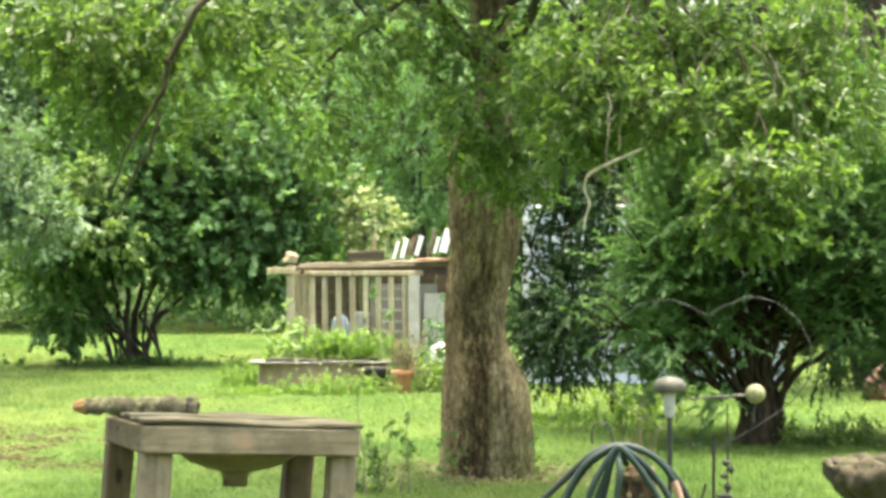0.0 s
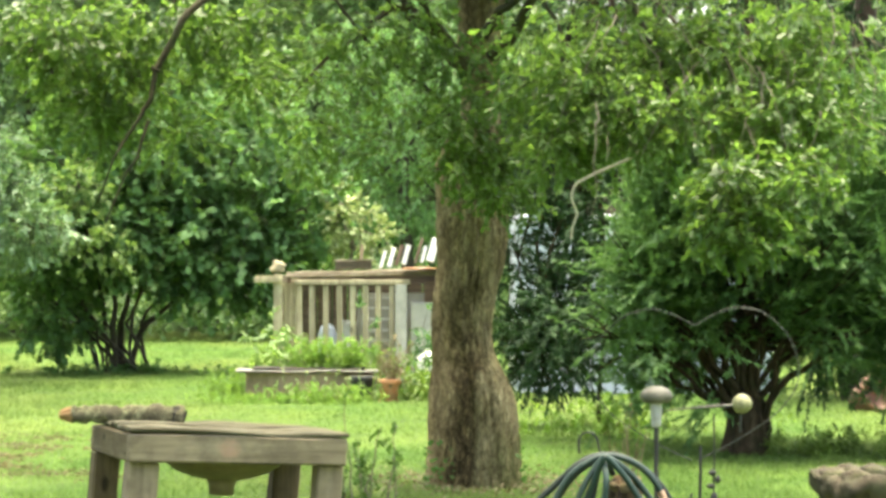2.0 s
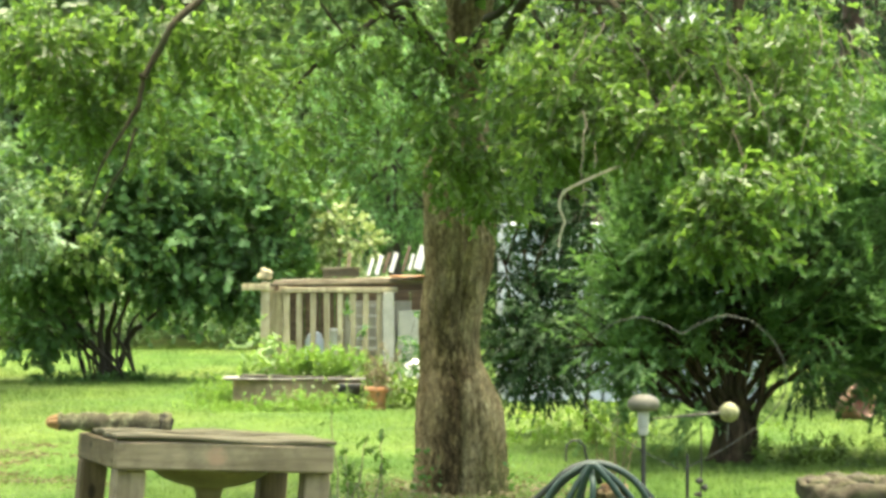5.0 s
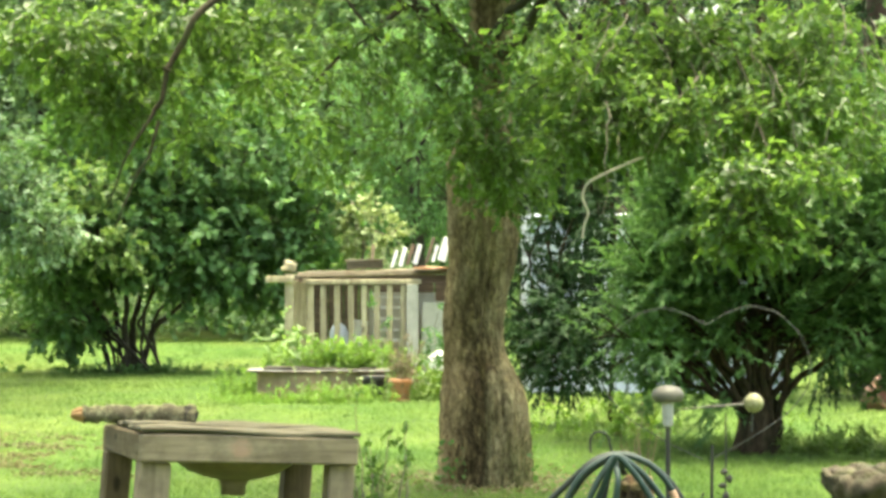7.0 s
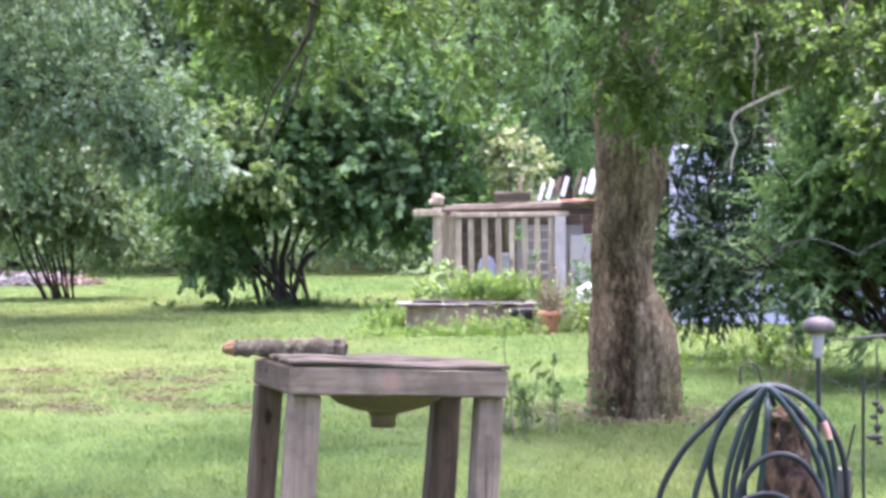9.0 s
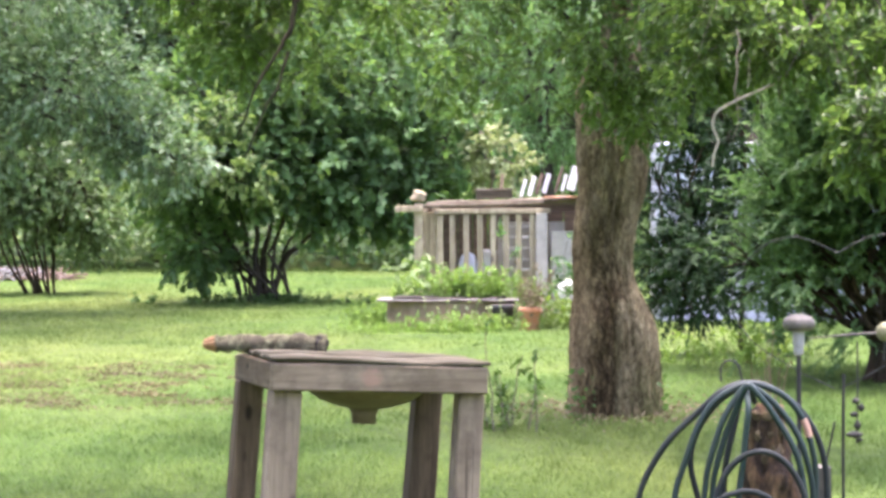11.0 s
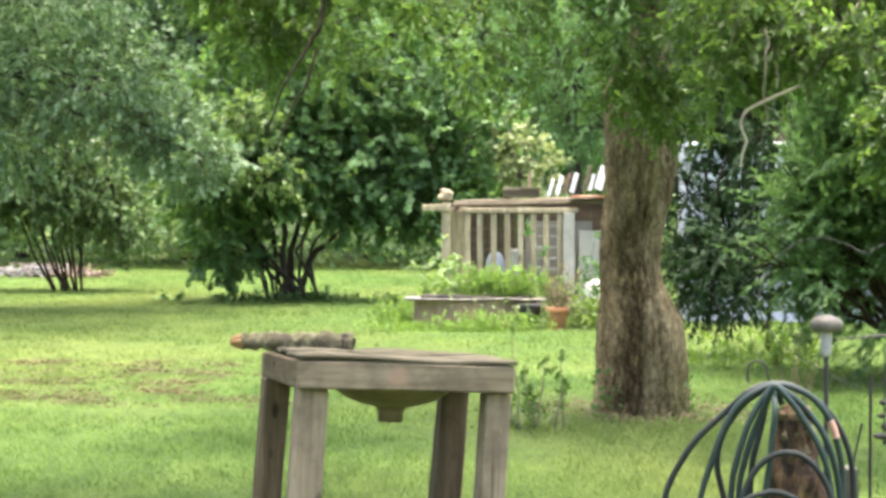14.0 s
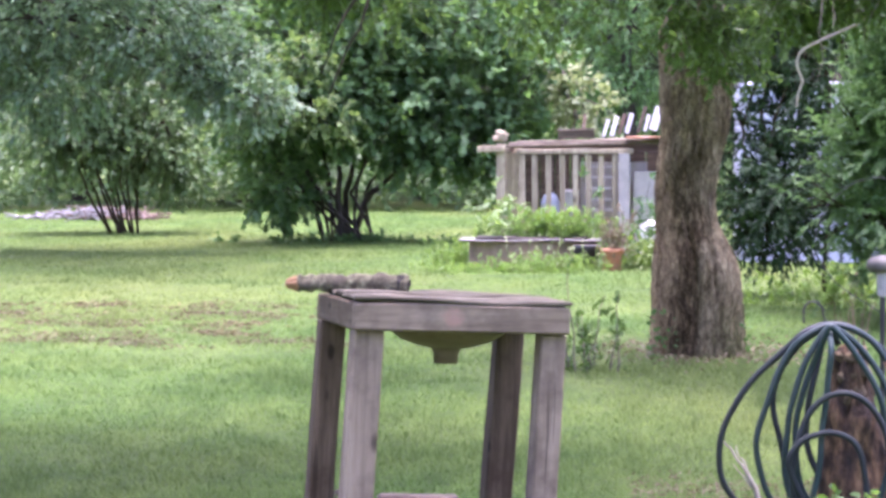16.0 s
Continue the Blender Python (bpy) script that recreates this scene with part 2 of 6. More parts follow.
    col = mixed(nt, col, ramp(nt, plate.outputs["Distance"], [(0.0, (0.62, 0.59, 0.55)), (0.07, (0.90, 0.89, 0.88)), (0.3, (1.08, 1.08, 1.07))]).outputs[0], None, 'MULTIPLY', 1.0)
    streak = noise_tex(nt, 7.5, 4, 0.6, stretch=(1, 1, 0.12))
    col = mixed(nt, col, ramp(nt, streak.outputs["Fac"], [(0.36, (0.66, 0.64, 0.61)), (0.52, (0.97, 0.97, 0.97)), (0.66, (1.18, 1.17, 1.14))]).outputs[0], None, 'MULTIPLY', 1.0)
    chip = ramp(nt, crumb.outputs["Fac"], [(0.36, (0.44, 0.41, 0.37)), (0.5, (0.95, 0.95, 0.95)), (0.64, (1.4, 1.37, 1.3))]).outputs[0]
    link(nt, mixed(nt, col, chip, None, 'MULTIPLY', 1.0), b.inputs["Base Color"])
    b.inputs["Roughness"].default_value, b.inputs["Specular IOR Level"].default_value = 0.95, 0.15
    bumped(nt, b, mixed(nt, furrow.outputs["Fac"], crumb.outputs["Fac"], None, 'MIX', 0.65), 1.0, 0.045)
    return m


M_BARK = bark_material()
M_LIMB = surface("dark_limb_bark", [(0.3, (0.022, 0.019, 0.012)), (0.7, (0.080, 0.068, 0.046))], 20, None, 0.95, (0.05, 0.06, 0.03), 6, spec=0.2)
M_TWIG = surface("grey_twig", [(0.3, (0.10, 0.085, 0.06)), (0.7, (0.24, 0.21, 0.16))], 20, None, 0.9)
M_STEM = surface("dark_stem", [(0.3, (0.02, 0.017, 0.011)), (0.7, (0.065, 0.053, 0.036))], 14, (1, 1, 0.2), 0.9)
M_CEDARBARK = surface("brown_cedar_bark", [(0.35, (0.014, 0.010, 0.006)), (0.5, (0.048, 0.034, 0.021)), (0.68, (0.100, 0.074, 0.047))], 26, (1, 1, 0.15), 0.95, (0.030, 0.032, 0.016), 7, 1.0, 0.02, spec=0.15)
M_PALE = surface("bleached_dead_wood", [(0.3, (0.289, 0.255, 0.194)), (0.7, (0.468, 0.425, 0.339))], 20, None, 0.85)
M_GREYWOOD = timber("weathered_grey_timber", (0.095, 0.073, 0.045), (0.210, 0.165, 0.110), (0.316, 0.258, 0.179), 0, (0.072, 0.056, 0.040), 0.9, 0.75)


def apron_material():
    """The same grey timber with a scraped reddish patch near its middle."""
    m = M_GREYWOOD.copy()
    nt = m.node_tree
    b = nt.nodes["Principled BSDF"]
    src = b.inputs["Base Color"].links[0].from_socket
    co, mp, ln = nt.nodes.new("ShaderNodeTexCoord"), nt.nodes.new("ShaderNodeMapping"), nt.nodes.new("ShaderNodeVectorMath")
    mp.inputs["Location"].default_value = (-0.335, 0.0, -0.78)
    ln.operation = 'LENGTH'
    link(nt, co.outputs["Object"], mp.inputs[0])
    link(nt, mp.outputs[0], ln.inputs[0])
    n = noise_tex(nt, 45, 4, 0.7)
    d = calc(nt, 'ADD', ln.outputs["Value"], calc(nt, 'MULTIPLY', calc(nt, 'SUBTRACT', n.outputs["Fac"], 0.5), 0.09))
    link(nt, mixed(nt, src, (0.36, 0.21, 0.15), calc(nt, 'MULTIPLY', band(nt, d, 0.012, 0.045), 0.55)), b.inputs["Base Color"])
    return m


M_APRON = apron_material()
# brown timber, darkened further for the table side turned from the light
M_SHADESIDE = timber("shaded_brown_timber", (0.068, 0.053, 0.031), (0.125, 0.095, 0.057), (0.193, 0.152, 0.097), 1, (0.085, 0.058, 0.032))
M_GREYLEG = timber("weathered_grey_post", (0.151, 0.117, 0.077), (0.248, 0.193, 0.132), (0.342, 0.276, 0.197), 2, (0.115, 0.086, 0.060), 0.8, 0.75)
# brown post for the rear legs, their shade put into its colour
M_SHADELEG = timber("shaded_brown_post", (0.051, 0.036, 0.019), (0.096, 0.069, 0.040), (0.170, 0.126, 0.078), 2, (0.057, 0.037, 0.019))
M_RIM = surface("dirty_white_rim", [(0.3, (0.121, 0.116, 0.102)), (0.7, (0.220, 0.212, 0.190))], 14, None, 0.7, (0.077, 0.066, 0.050), 6, 0.2)
M_SHEDWOOD = timber("bleached_shed_timber", (0.257, 0.214, 0.133), (0.424, 0.365, 0.238), (0.591, 0.523, 0.354), 2, (0.257, 0.214, 0.139), 0.4, 0.6)
M_ROOFWOOD = timber("grey_roof_board", (0.090, 0.075, 0.050), (0.180, 0.155, 0.110), (0.300, 0.270, 0.200), 0, (0.085, 0.068, 0.045), 0.7, 0.6)
M_TOPWOOD = timber("dark_weathered_plank", (0.051, 0.045, 0.029), (0.111, 0.098, 0.065), (0.195, 0.180, 0.126), 0, (0.065, 0.054, 0.033), 0.7)
M_OLDBOARD = surface("brown_old_board", [(0.3, (0.07, 0.05, 0.035)), (0.7, (0.20, 0.145, 0.10))], 18, (0.15, 1, 1), 0.9)
M_RUST = surface("rusty_sheet", [(0.3, (0.22, 0.09, 0.035)), (0.7, (0.42, 0.20, 0.08))], 14, None, 0.75, (0.25, 0.20, 0.16), 5)
M_LICHEN = surface("lichen_grey_bark", [(0.34, (0.047, 0.039, 0.019)), (0.5, (0.158, 0.144, 0.073)), (0.66, (0.422, 0.402, 0.220))], 42, None, 0.9, (0.082, 0.067, 0.039), 12, 0.9, 0.006)
M_CUT = surface("fresh_cut_wood", [(0.3, (0.225, 0.120, 0.053)), (0.7, (0.345, 0.203, 0.094))], 40, None, 0.8)
M_SINK = surface("stained_enamel", [(0.3, (0.12, 0.088, 0.055)), (0.7, (0.19, 0.148, 0.10))], 10, None, 0.5, (0.085, 0.058, 0.034), 9, 0.1)
M_HOSE = surface("green_rubber_hose", [(0.3, (0.005, 0.020, 0.016)), (0.7, (0.013, 0.039, 0.031))], 25, None, 0.58, (0.022, 0.042, 0.034), 6, 0.1)
M_HOSEB = surface("black_rubber_hose", [(0.3, (0.005, 0.009, 0.008)), (0.7, (0.015, 0.024, 0.021))], 25, None, 0.65, None, 6, 0.1)
M_TAPE = surface("tan_tape", [(0.3, (0.38, 0.22, 0.15)), (0.7, (0.50, 0.32, 0.23))], 25, None, 0.6)
M_IRON = surface("dark_iron", [(0.3, (0.010, 0.010, 0.009)), (0.7, (0.035, 0.032, 0.028))], 30, None, 0.6)
M_WIRE = surface("dull_grey_wire", [(0.3, (0.035, 0.038, 0.03)), (0.7, (0.07, 0.073, 0.06))], 30, None, 0.6, metal=0.2)
M_LAMPCAP = surface("frosted_grey_plastic", [(0.3, (0.062, 0.058, 0.046)), (0.7, (0.101, 0.094, 0.076))], 12, None, 0.6, (0.136, 0.120, 0.093), 14, 0.1)
M_NECK = surface("pale_grey_plastic", [(0.3, (0.26, 0.255, 0.235)), (0.7, (0.37, 0.365, 0.34))], 14, None, 0.6)
M_GLOBE = surface("cream_globe", [(0.3, (0.144, 0.140, 0.068)), (0.7, (0.208, 0.200, 0.104))], 30, None, 0.55, (0.288, 0.272, 0.136), 25, 0.2)
M_STONE = surface("mossy_concrete", [(0.3, (0.024, 0.018, 0.011)), (0.55, (0.065, 0.050, 0.030)), (0.8, (0.130, 0.103, 0.065))], 18, None, 0.95, (0.065, 0.071, 0.027), 7, 1.0, 0.012)
M_TERRA = surface("terracotta", [(0.3, (0.42, 0.17, 0.075)), (0.7, (0.55, 0.26, 0.13))], 12, None, 0.8, (0.42, 0.26, 0.17), 8)
M_REDCLAY = surface("dull_red_clay", [(0.3, (0.17, 0.085, 0.058)), (0.7, (0.30, 0.155, 0.105))], 14, None, 0.9, (0.20, 0.15, 0.11), 9)
M_PITH = surface("pale_rotten_heartwood", [(0.35, (0.06, 0.042, 0.022)), (0.65, (0.33, 0.25, 0.12))], 40, None, 0.9, (0.05, 0.035, 0.022), 20)
M_WHITE = surface("chalky_white_paint", [(0.3, (0.66, 0.65, 0.62)), (0.7, (0.82, 0.82, 0.80))], 14, None, 0.6, (0.55, 0.53, 0.48), 5, 0.2)
M_TROUGH = surface("brown_trough_side", [(0.3, (0.200, 0.135, 0.088)), (0.7, (0.400, 0.290, 0.195))], 9, None, 0.85, (0.205, 0.160, 0.105), 5)
M_PANEL = surface("grey_panel", [(0.3, (0.42, 0.395, 0.335)), (0.7, (0.56, 0.53, 0.455))], 6, None, 0.7, (0.38, 0.355, 0.30), 4, 0.2)
M_SIDING = surface("pale_blue_siding", [(0.3, (0.50, 0.54, 0.64)), (0.7, (0.62, 0.65, 0.72))], 5, None, 0.45, None, 3, 0.1)
M_BLUE = surface("pale_blue_plastic", [(0.3, (0.42, 0.48, 0.60)), (0.7, (0.56, 0.62, 0.72))], 6, None, 0.45, None, 3, 0.1)
M_ROT = surface("rotten_stump_wood", [(0.36, (0.016, 0.011, 0.007)), (0.50, (0.105, 0.062, 0.030)), (0.66, (0.30, 0.185, 0.085))], 22, (1, 1, 0.4), 0.95, (0.022, 0.014, 0.009), 8, 1.0, 0.03)
M_RUBBLE = surface("pale_grey_rubble", [(0.35, (0.12, 0.115, 0.105)), (0.65, (0.42, 0.41, 0.39))], 30, None, 0.9)
M_REDTRUNK = surface("dark_reddish_bark", [(0.3, (0.022, 0.014, 0.010)), (0.7, (0.075, 0.046, 0.032))], 18, (1, 1, 0.2), 0.95, (0.03, 0.035, 0.018), 6, 0.8)
M_DARKPOT = surface("black_plastic", [(0.3, (0.015, 0.014, 0.013)), (0.7, (0.035, 0.033, 0.03))], 12, None, 0.6)


# ---- builders ----
def shade_smooth(me):
    me.polygons.foreach_set("use_smooth", [True] * len(me.polygons))


def part(name, bm, material, parent=None, label="", smooth=False):
    """Links a bmesh as one mesh object under a thing or a part."""
    me = bpy.data.meshes.new(name)
    bm.to_mesh(me)
    bm.free()
    me.materials.append(material)
    if smooth:
        shade_smooth(me)
    ob = new(name, me)
    ob.parent = parent
    if label:
        tagged(ob, label)
    return ob


def raw(name, verts, faces, material, parent=None, label="", smooth=False):
    """A mesh from arrays: faces is (N, k)."""
    verts, faces = np.asarray(verts, dtype=np.float32), np.asarray(faces, dtype=np.int32)
    me = bpy.data.meshes.new(name)
    me.vertices.add(len(verts))
    me.vertices.foreach_set("co", verts.ravel())
    k = faces.shape[1]
    me.loops.add(faces.size)
    me.loops.foreach_set("vertex_index", faces.ravel())
    me.polygons.add(len(faces))
    me.polygons.foreach_set("loop_start", np.arange(0, faces.size, k, dtype=np.int32))
    me.polygons.foreach_set("loop_total", np.full(len(faces), k, dtype=np.int32))
    if smooth:
        me.polygons.foreach_set("use_smooth", np.ones(len(faces), dtype=bool))
    me.update(calc_edges=True)
    me.validate()
    me.materials.append(material)
    ob = new(name, me)
    ob.parent = parent
    if label:
        tagged(ob, label)
    return ob


def thing(name, label, category, at=(0, 0, 0), rz=0.0, group="", kind="", rx=0.0, ry=0.0):
    e = new(name)
    e.matrix_world = pose(*at, rx, ry, rz)
    return tagged(e, label, category, group, kind)


def board(sx, sy, sz, at=(0, 0, 0), bevel=0.004, warp=0.0, seed=0, cuts=4, m=None):
    """A sawn board with softened, slightly uneven edges."""
    bm = bmesh.new()
    bmesh.ops.create_cube(bm, size=1.0)
    bmesh.ops.scale(bm, vec=(sx, sy, sz), verts=bm.verts)
    long = max(range(3), key=lambda i: (sx, sy, sz)[i])
    edges = [e for e in bm.edges if abs((e.verts[0].co - e.verts[1].co)[long]) > 1e-6]
    if cuts:
        bmesh.ops.subdivide_edges(bm, edges=edges, cuts=cuts)
    sharp = [e for e in bm.edges if len(e.link_faces) == 2 and e.calc_face_angle(0) > 0.5]
    if bevel:
        bmesh.ops.bevel(bm, geom=sharp, offset=bevel, segments=1, affect='EDGES')
    if warp:
        for v in bm.verts:
            p = v.co * 4 + Vector((seed * 7.3, seed * 1.7, 0))
            v.co += Vector((noise.noise(p), noise.noise(p + Vector((9, 0, 0))), noise.noise(p + Vector((0, 9, 0))))) * warp
    if m is not None:
        bmesh.ops.transform(bm, matrix=m, verts=bm.verts)
    bmesh.ops.translate(bm, vec=at, verts=bm.verts)
    return bm


def lathe(profile, n=28, wob=0.0, seed=0, squash=1.0):
    """A turned shape from (radius, height) pairs."""
    bm = bmesh.new()
    rings = []
    for r, z in profile:
        ring = []
        for i in range(n):
            a = 2 * math.pi * i / n
            k = 1 + wob * noise.noise(Vector((math.cos(a) * 2 + seed, math.sin(a) * 2, z * 9)))
            ring.append(bm.verts.new((r * k * math.cos(a), r * k * math.sin(a) * squash, z)))
        rings.append(ring)
    for a, b in zip(rings, rings[1:]):
        for i in range(n):
            bm.faces.new((a[i], a[(i + 1) % n], b[(i + 1) % n], b[i]))
    bm.faces.new(rings[0][::-1])
    bm.faces.new(rings[-1])
    bmesh.ops.recalc_face_normals(bm, faces=bm.faces)
    return bm


def tube_arrays(path, radii, sides=6):
    path = np.asarray(path, dtype=float)
    n = len(path)
    radii = np.broadcast_to(np.asarray(radii, dtype=float), (n,)) if np.ndim(radii) else np.full(n, float(radii))
    tang = np.gradient(path, axis=0)
    tang /= np.linalg.norm(tang, axis=1)[:, None] + 1e-9
    ref = np.array([0.31, 0.91, 0.27])
    u = np.cross(tang, ref)
    u /= np.linalg.norm(u, axis=1)[:, None] + 1e-9
    w = np.cross(tang, u)
    ang = np.linspace(0, 2 * np.pi, sides, endpoint=False)
    v = path[:, None, :] + radii[:, None, None] * (np.cos(ang)[None, :, None] * u[:, None, :] + np.sin(ang)[None, :, None] * w[:, None, :])
    i, j = np.meshgrid(np.arange(n - 1), np.arange(sides), indexing="ij")
    a, b = i * sides + j, i * sides + (j + 1) % sides
    return v.reshape(-1, 3), np.stack([a, b, b + sides, a + sides], -1).reshape(-1, 4)


def tubes(name, paths, material, parent=None, label="", sides=6):
    """Many tapered tubes joined into one part: paths is a list of (points, radii)."""
    vs, fs, k = [], [], 0
    for p, r in paths:
        v, f = tube_arrays(p, r, sides)
        vs.append(v)
        fs.append(f + k)
        k += len(v)
    return raw(name, np.concatenate(vs), np.concatenate(fs), material, parent, label, True)


def bend(a, b, sag=0.0, wob=0.05, n=8, r=None):
    """A crooked line from a to b."""
    r = r or rng
    a, b = np.asarray(a, float), np.asarray(b, float)
    t = np.linspace(0, 1, n)[:, None]
    p = a + (b - a) * t
    d = np.linalg.norm(b - a)
    off = np.cumsum(r.normal(0, wob * d / math.sqrt(n), (n, 3)), axis=0)
    off -= t * off[-1]
    p = p + off
    p[:, 2] += -sag * d * 4 * (t[:, 0] * (1 - t[:, 0]))
    return p


SHAPES = {
    # outline pairs (along, across) of a half leaf, mirrored over the midrib
    "diamond": [(0.0, 0.0), (0.5, 0.5), (1.0, 0.0)],
    "oval": [(0.0, 0.0), (0.25, 0.42), (0.65, 0.46), (1.0, 0.0)],
    "lobed": [(0.0, 0.03), (0.26, 0.38), (0.42, 0.17), (0.68, 0.46), (1.0, 0.0)],
    "lance": [(0.0, 0.0), (0.35, 0.5), (1.0, 0.0)],
}


def unit(v):
    return v / (np.linalg.norm(v, axis=-1, keepdims=True) + 1e-9)


def leaf_cloud(name, at, along, face, length, width, shape, material, parent, label="", fold=0.25, curl=0.15):
    """Leaves at the given places: each a folded blade that lies along one direction and faces another."""
    half = np.array(SHAPES[shape])
    n = len(at)
    along = unit(along)
    side = unit(np.cross(along, face))
    up = np.cross(side, along)
    length, width = np.broadcast_to(length, (n,)), np.broadcast_to(width, (n,))
    mids = np.stack([half[:, 0], np.zeros(len(half))], -1)
    pts = np.concatenate([mids, half, half * (1, -1)])
    s = pts[:, 0][None] * length[:, None]
    w = pts[:, 1][None] * width[:, None]
    h = np.abs(w) * fold - curl * length[:, None] * (pts[:, 0][None] ** 2)
    v = at[:, None] + s[..., None] * along[:, None] + w[..., None] * side[:, None] + h[..., None] * up[:, None]
    k = len(half)
    f = []
    for i in range(k - 1):
        f += [(i, k + i, k + i + 1, i + 1), (i, i + 1, 2 * k + i + 1, 2 * k + i)]
    # triangles where the outline meets the midrib
    if shape in ("diamond", "lance"):
        v = v[:, [0, 1, 2, 4, 7]]
        tri = np.array([(0, 3, 1), (3, 2, 1), (0, 1, 4), (4, 1, 2)])
        v = v[:, [0, 3, 2, 4]]
        tri = np.array([(0, 1, 2), (0, 2, 3)])
        faces = (np.arange(n)[:, None, None] * 4 + tri[None]).reshape(-1, 3)
    else:
        faces = (np.arange(n)[:, None, None] * (3 * k) + np.array(f)[None]).reshape(-1, 4)
        tri = np.concatenate([faces[:, [0, 1, 2]], faces[:, [0, 2, 3]]])
        faces = tri
    ob = raw(name, v.reshape(-1, 3), faces, material, parent, label)
    return tagged(ob, kind="stuff")


def sprays(places, heads, per, reach, leaf, r, droop=0.2, spread=0.8):
    """Leaves set along short twigs: arrays of place, direction, facing and length, and the twigs' lines."""
    n = len(places)
    heads = unit(heads + np.array([0, 0, -droop]))
    reach = reach * r.uniform(0.6, 1.3, n)
    t = r.uniform(0.05, 1.0, (n, per))
    at = places[:, None] + heads[:, None] * (t * reach[:, None])[..., None]
    at[..., 2] -= droop * 0.5 * reach[:, None] * t ** 2
    d = unit(heads[:, None] + r.normal(0, spread, (n, per, 3)))
    d[..., 2] -= droop
    face = unit(r.normal(0, 0.55, (n, per, 3)) + np.array([0, 0, 1.0]))
    size = leaf * r.uniform(0.6, 1.25, (n, per))
    lines = [(np.stack([places[i], places[i] + heads[i] * reach[i] * 0.5, places[i] + heads[i] * reach[i] - (0, 0, droop * 0.5 * reach[i])]), 0.003) for i in range(n)]
    return at.reshape(-1, 3), d.reshape(-1, 3), face.reshape(-1, 3), size.ravel(), lines


def in_lobes(lobes, n, r, shell=0.55):
    """Places in a crown of ellipsoid lobes (x, y, z, rx, ry, rz, share), thicker towards the outside, and the way outwards there."""
    w = np.array([l[6] for l in lobes], float)
    pick = r.choice(len(lobes), n, p=w / w.sum())
    L = np.array([l[:6] for l in lobes])[pick]
    d = unit(r.normal(0, 1, (n, 3)))
    rad = (shell + (1 - shell) * r.random(n)) * (0.85 + 0.3 * r.random(n))
    return L[:, :3] + d * rad[:, None] * L[:, 3:], unit(d / L[:, 3:])


def make_tree(name, label, category, base, stems, lobes, twigs, per, reach, leaf, ratio, shape, bark, leaves_mat, seed, droop=0.2, shell=0.55, group="", spread=0.8, twig_r=0.004, limb_r=0.03):
    """A tree: stems from the ground, limbs to every lobe of the crown, twigs, and leaves along them."""
    r = np.random.default_rng(seed)
    tr = thing(name, label, category, base, group=group)
    for pts, rad in stems:
        p = np.concatenate([bend(a, b, 0, 0.05, 6, r)[(0 if i == 0 else 1):] for i, (a, b) in enumerate(zip(pts, pts[1:]))])
        tubes("trunk", [(p, np.interp(np.linspace(0, 1, len(p)), np.linspace(0, 1, len(rad)), rad))], bark, tr, sides=10)
    ends = np.array([s[0][-1] for s in stems])
    small = []
    for l in lobes:
        c = np.array(l[:3])
        e = ends[np.argmin(np.linalg.norm(ends - c, axis=1))]
        tubes("limb", [(bend(e, c, 0, 0.08, 8, r), np.linspace(limb_r, limb_r * 0.35, 8))], bark, tr, sides=6)
        for _ in range(4):
            q = c + unit(r.normal(0, 1, 3)) * np.array(l[3:6]) * 0.85
            small.append((bend(c, q, 0.03, 0.1, 6, r), np.linspace(limb_r * 0.4, limb_r * 0.1, 6)))
    pl, out = in_lobes(lobes, twigs, r, shell)
    at, d, f, s, lines = sprays(pl, out, per, reach, leaf, r, droop, spread)
    tagged(tubes("twig_mass", small + [(a, twig_r) for a, _ in lines], bark, tr, sides=3), kind="stuff")
    leaf_cloud("crown", at, d, f, s, s * ratio, shape, leaves_mat, tr)
    return tr


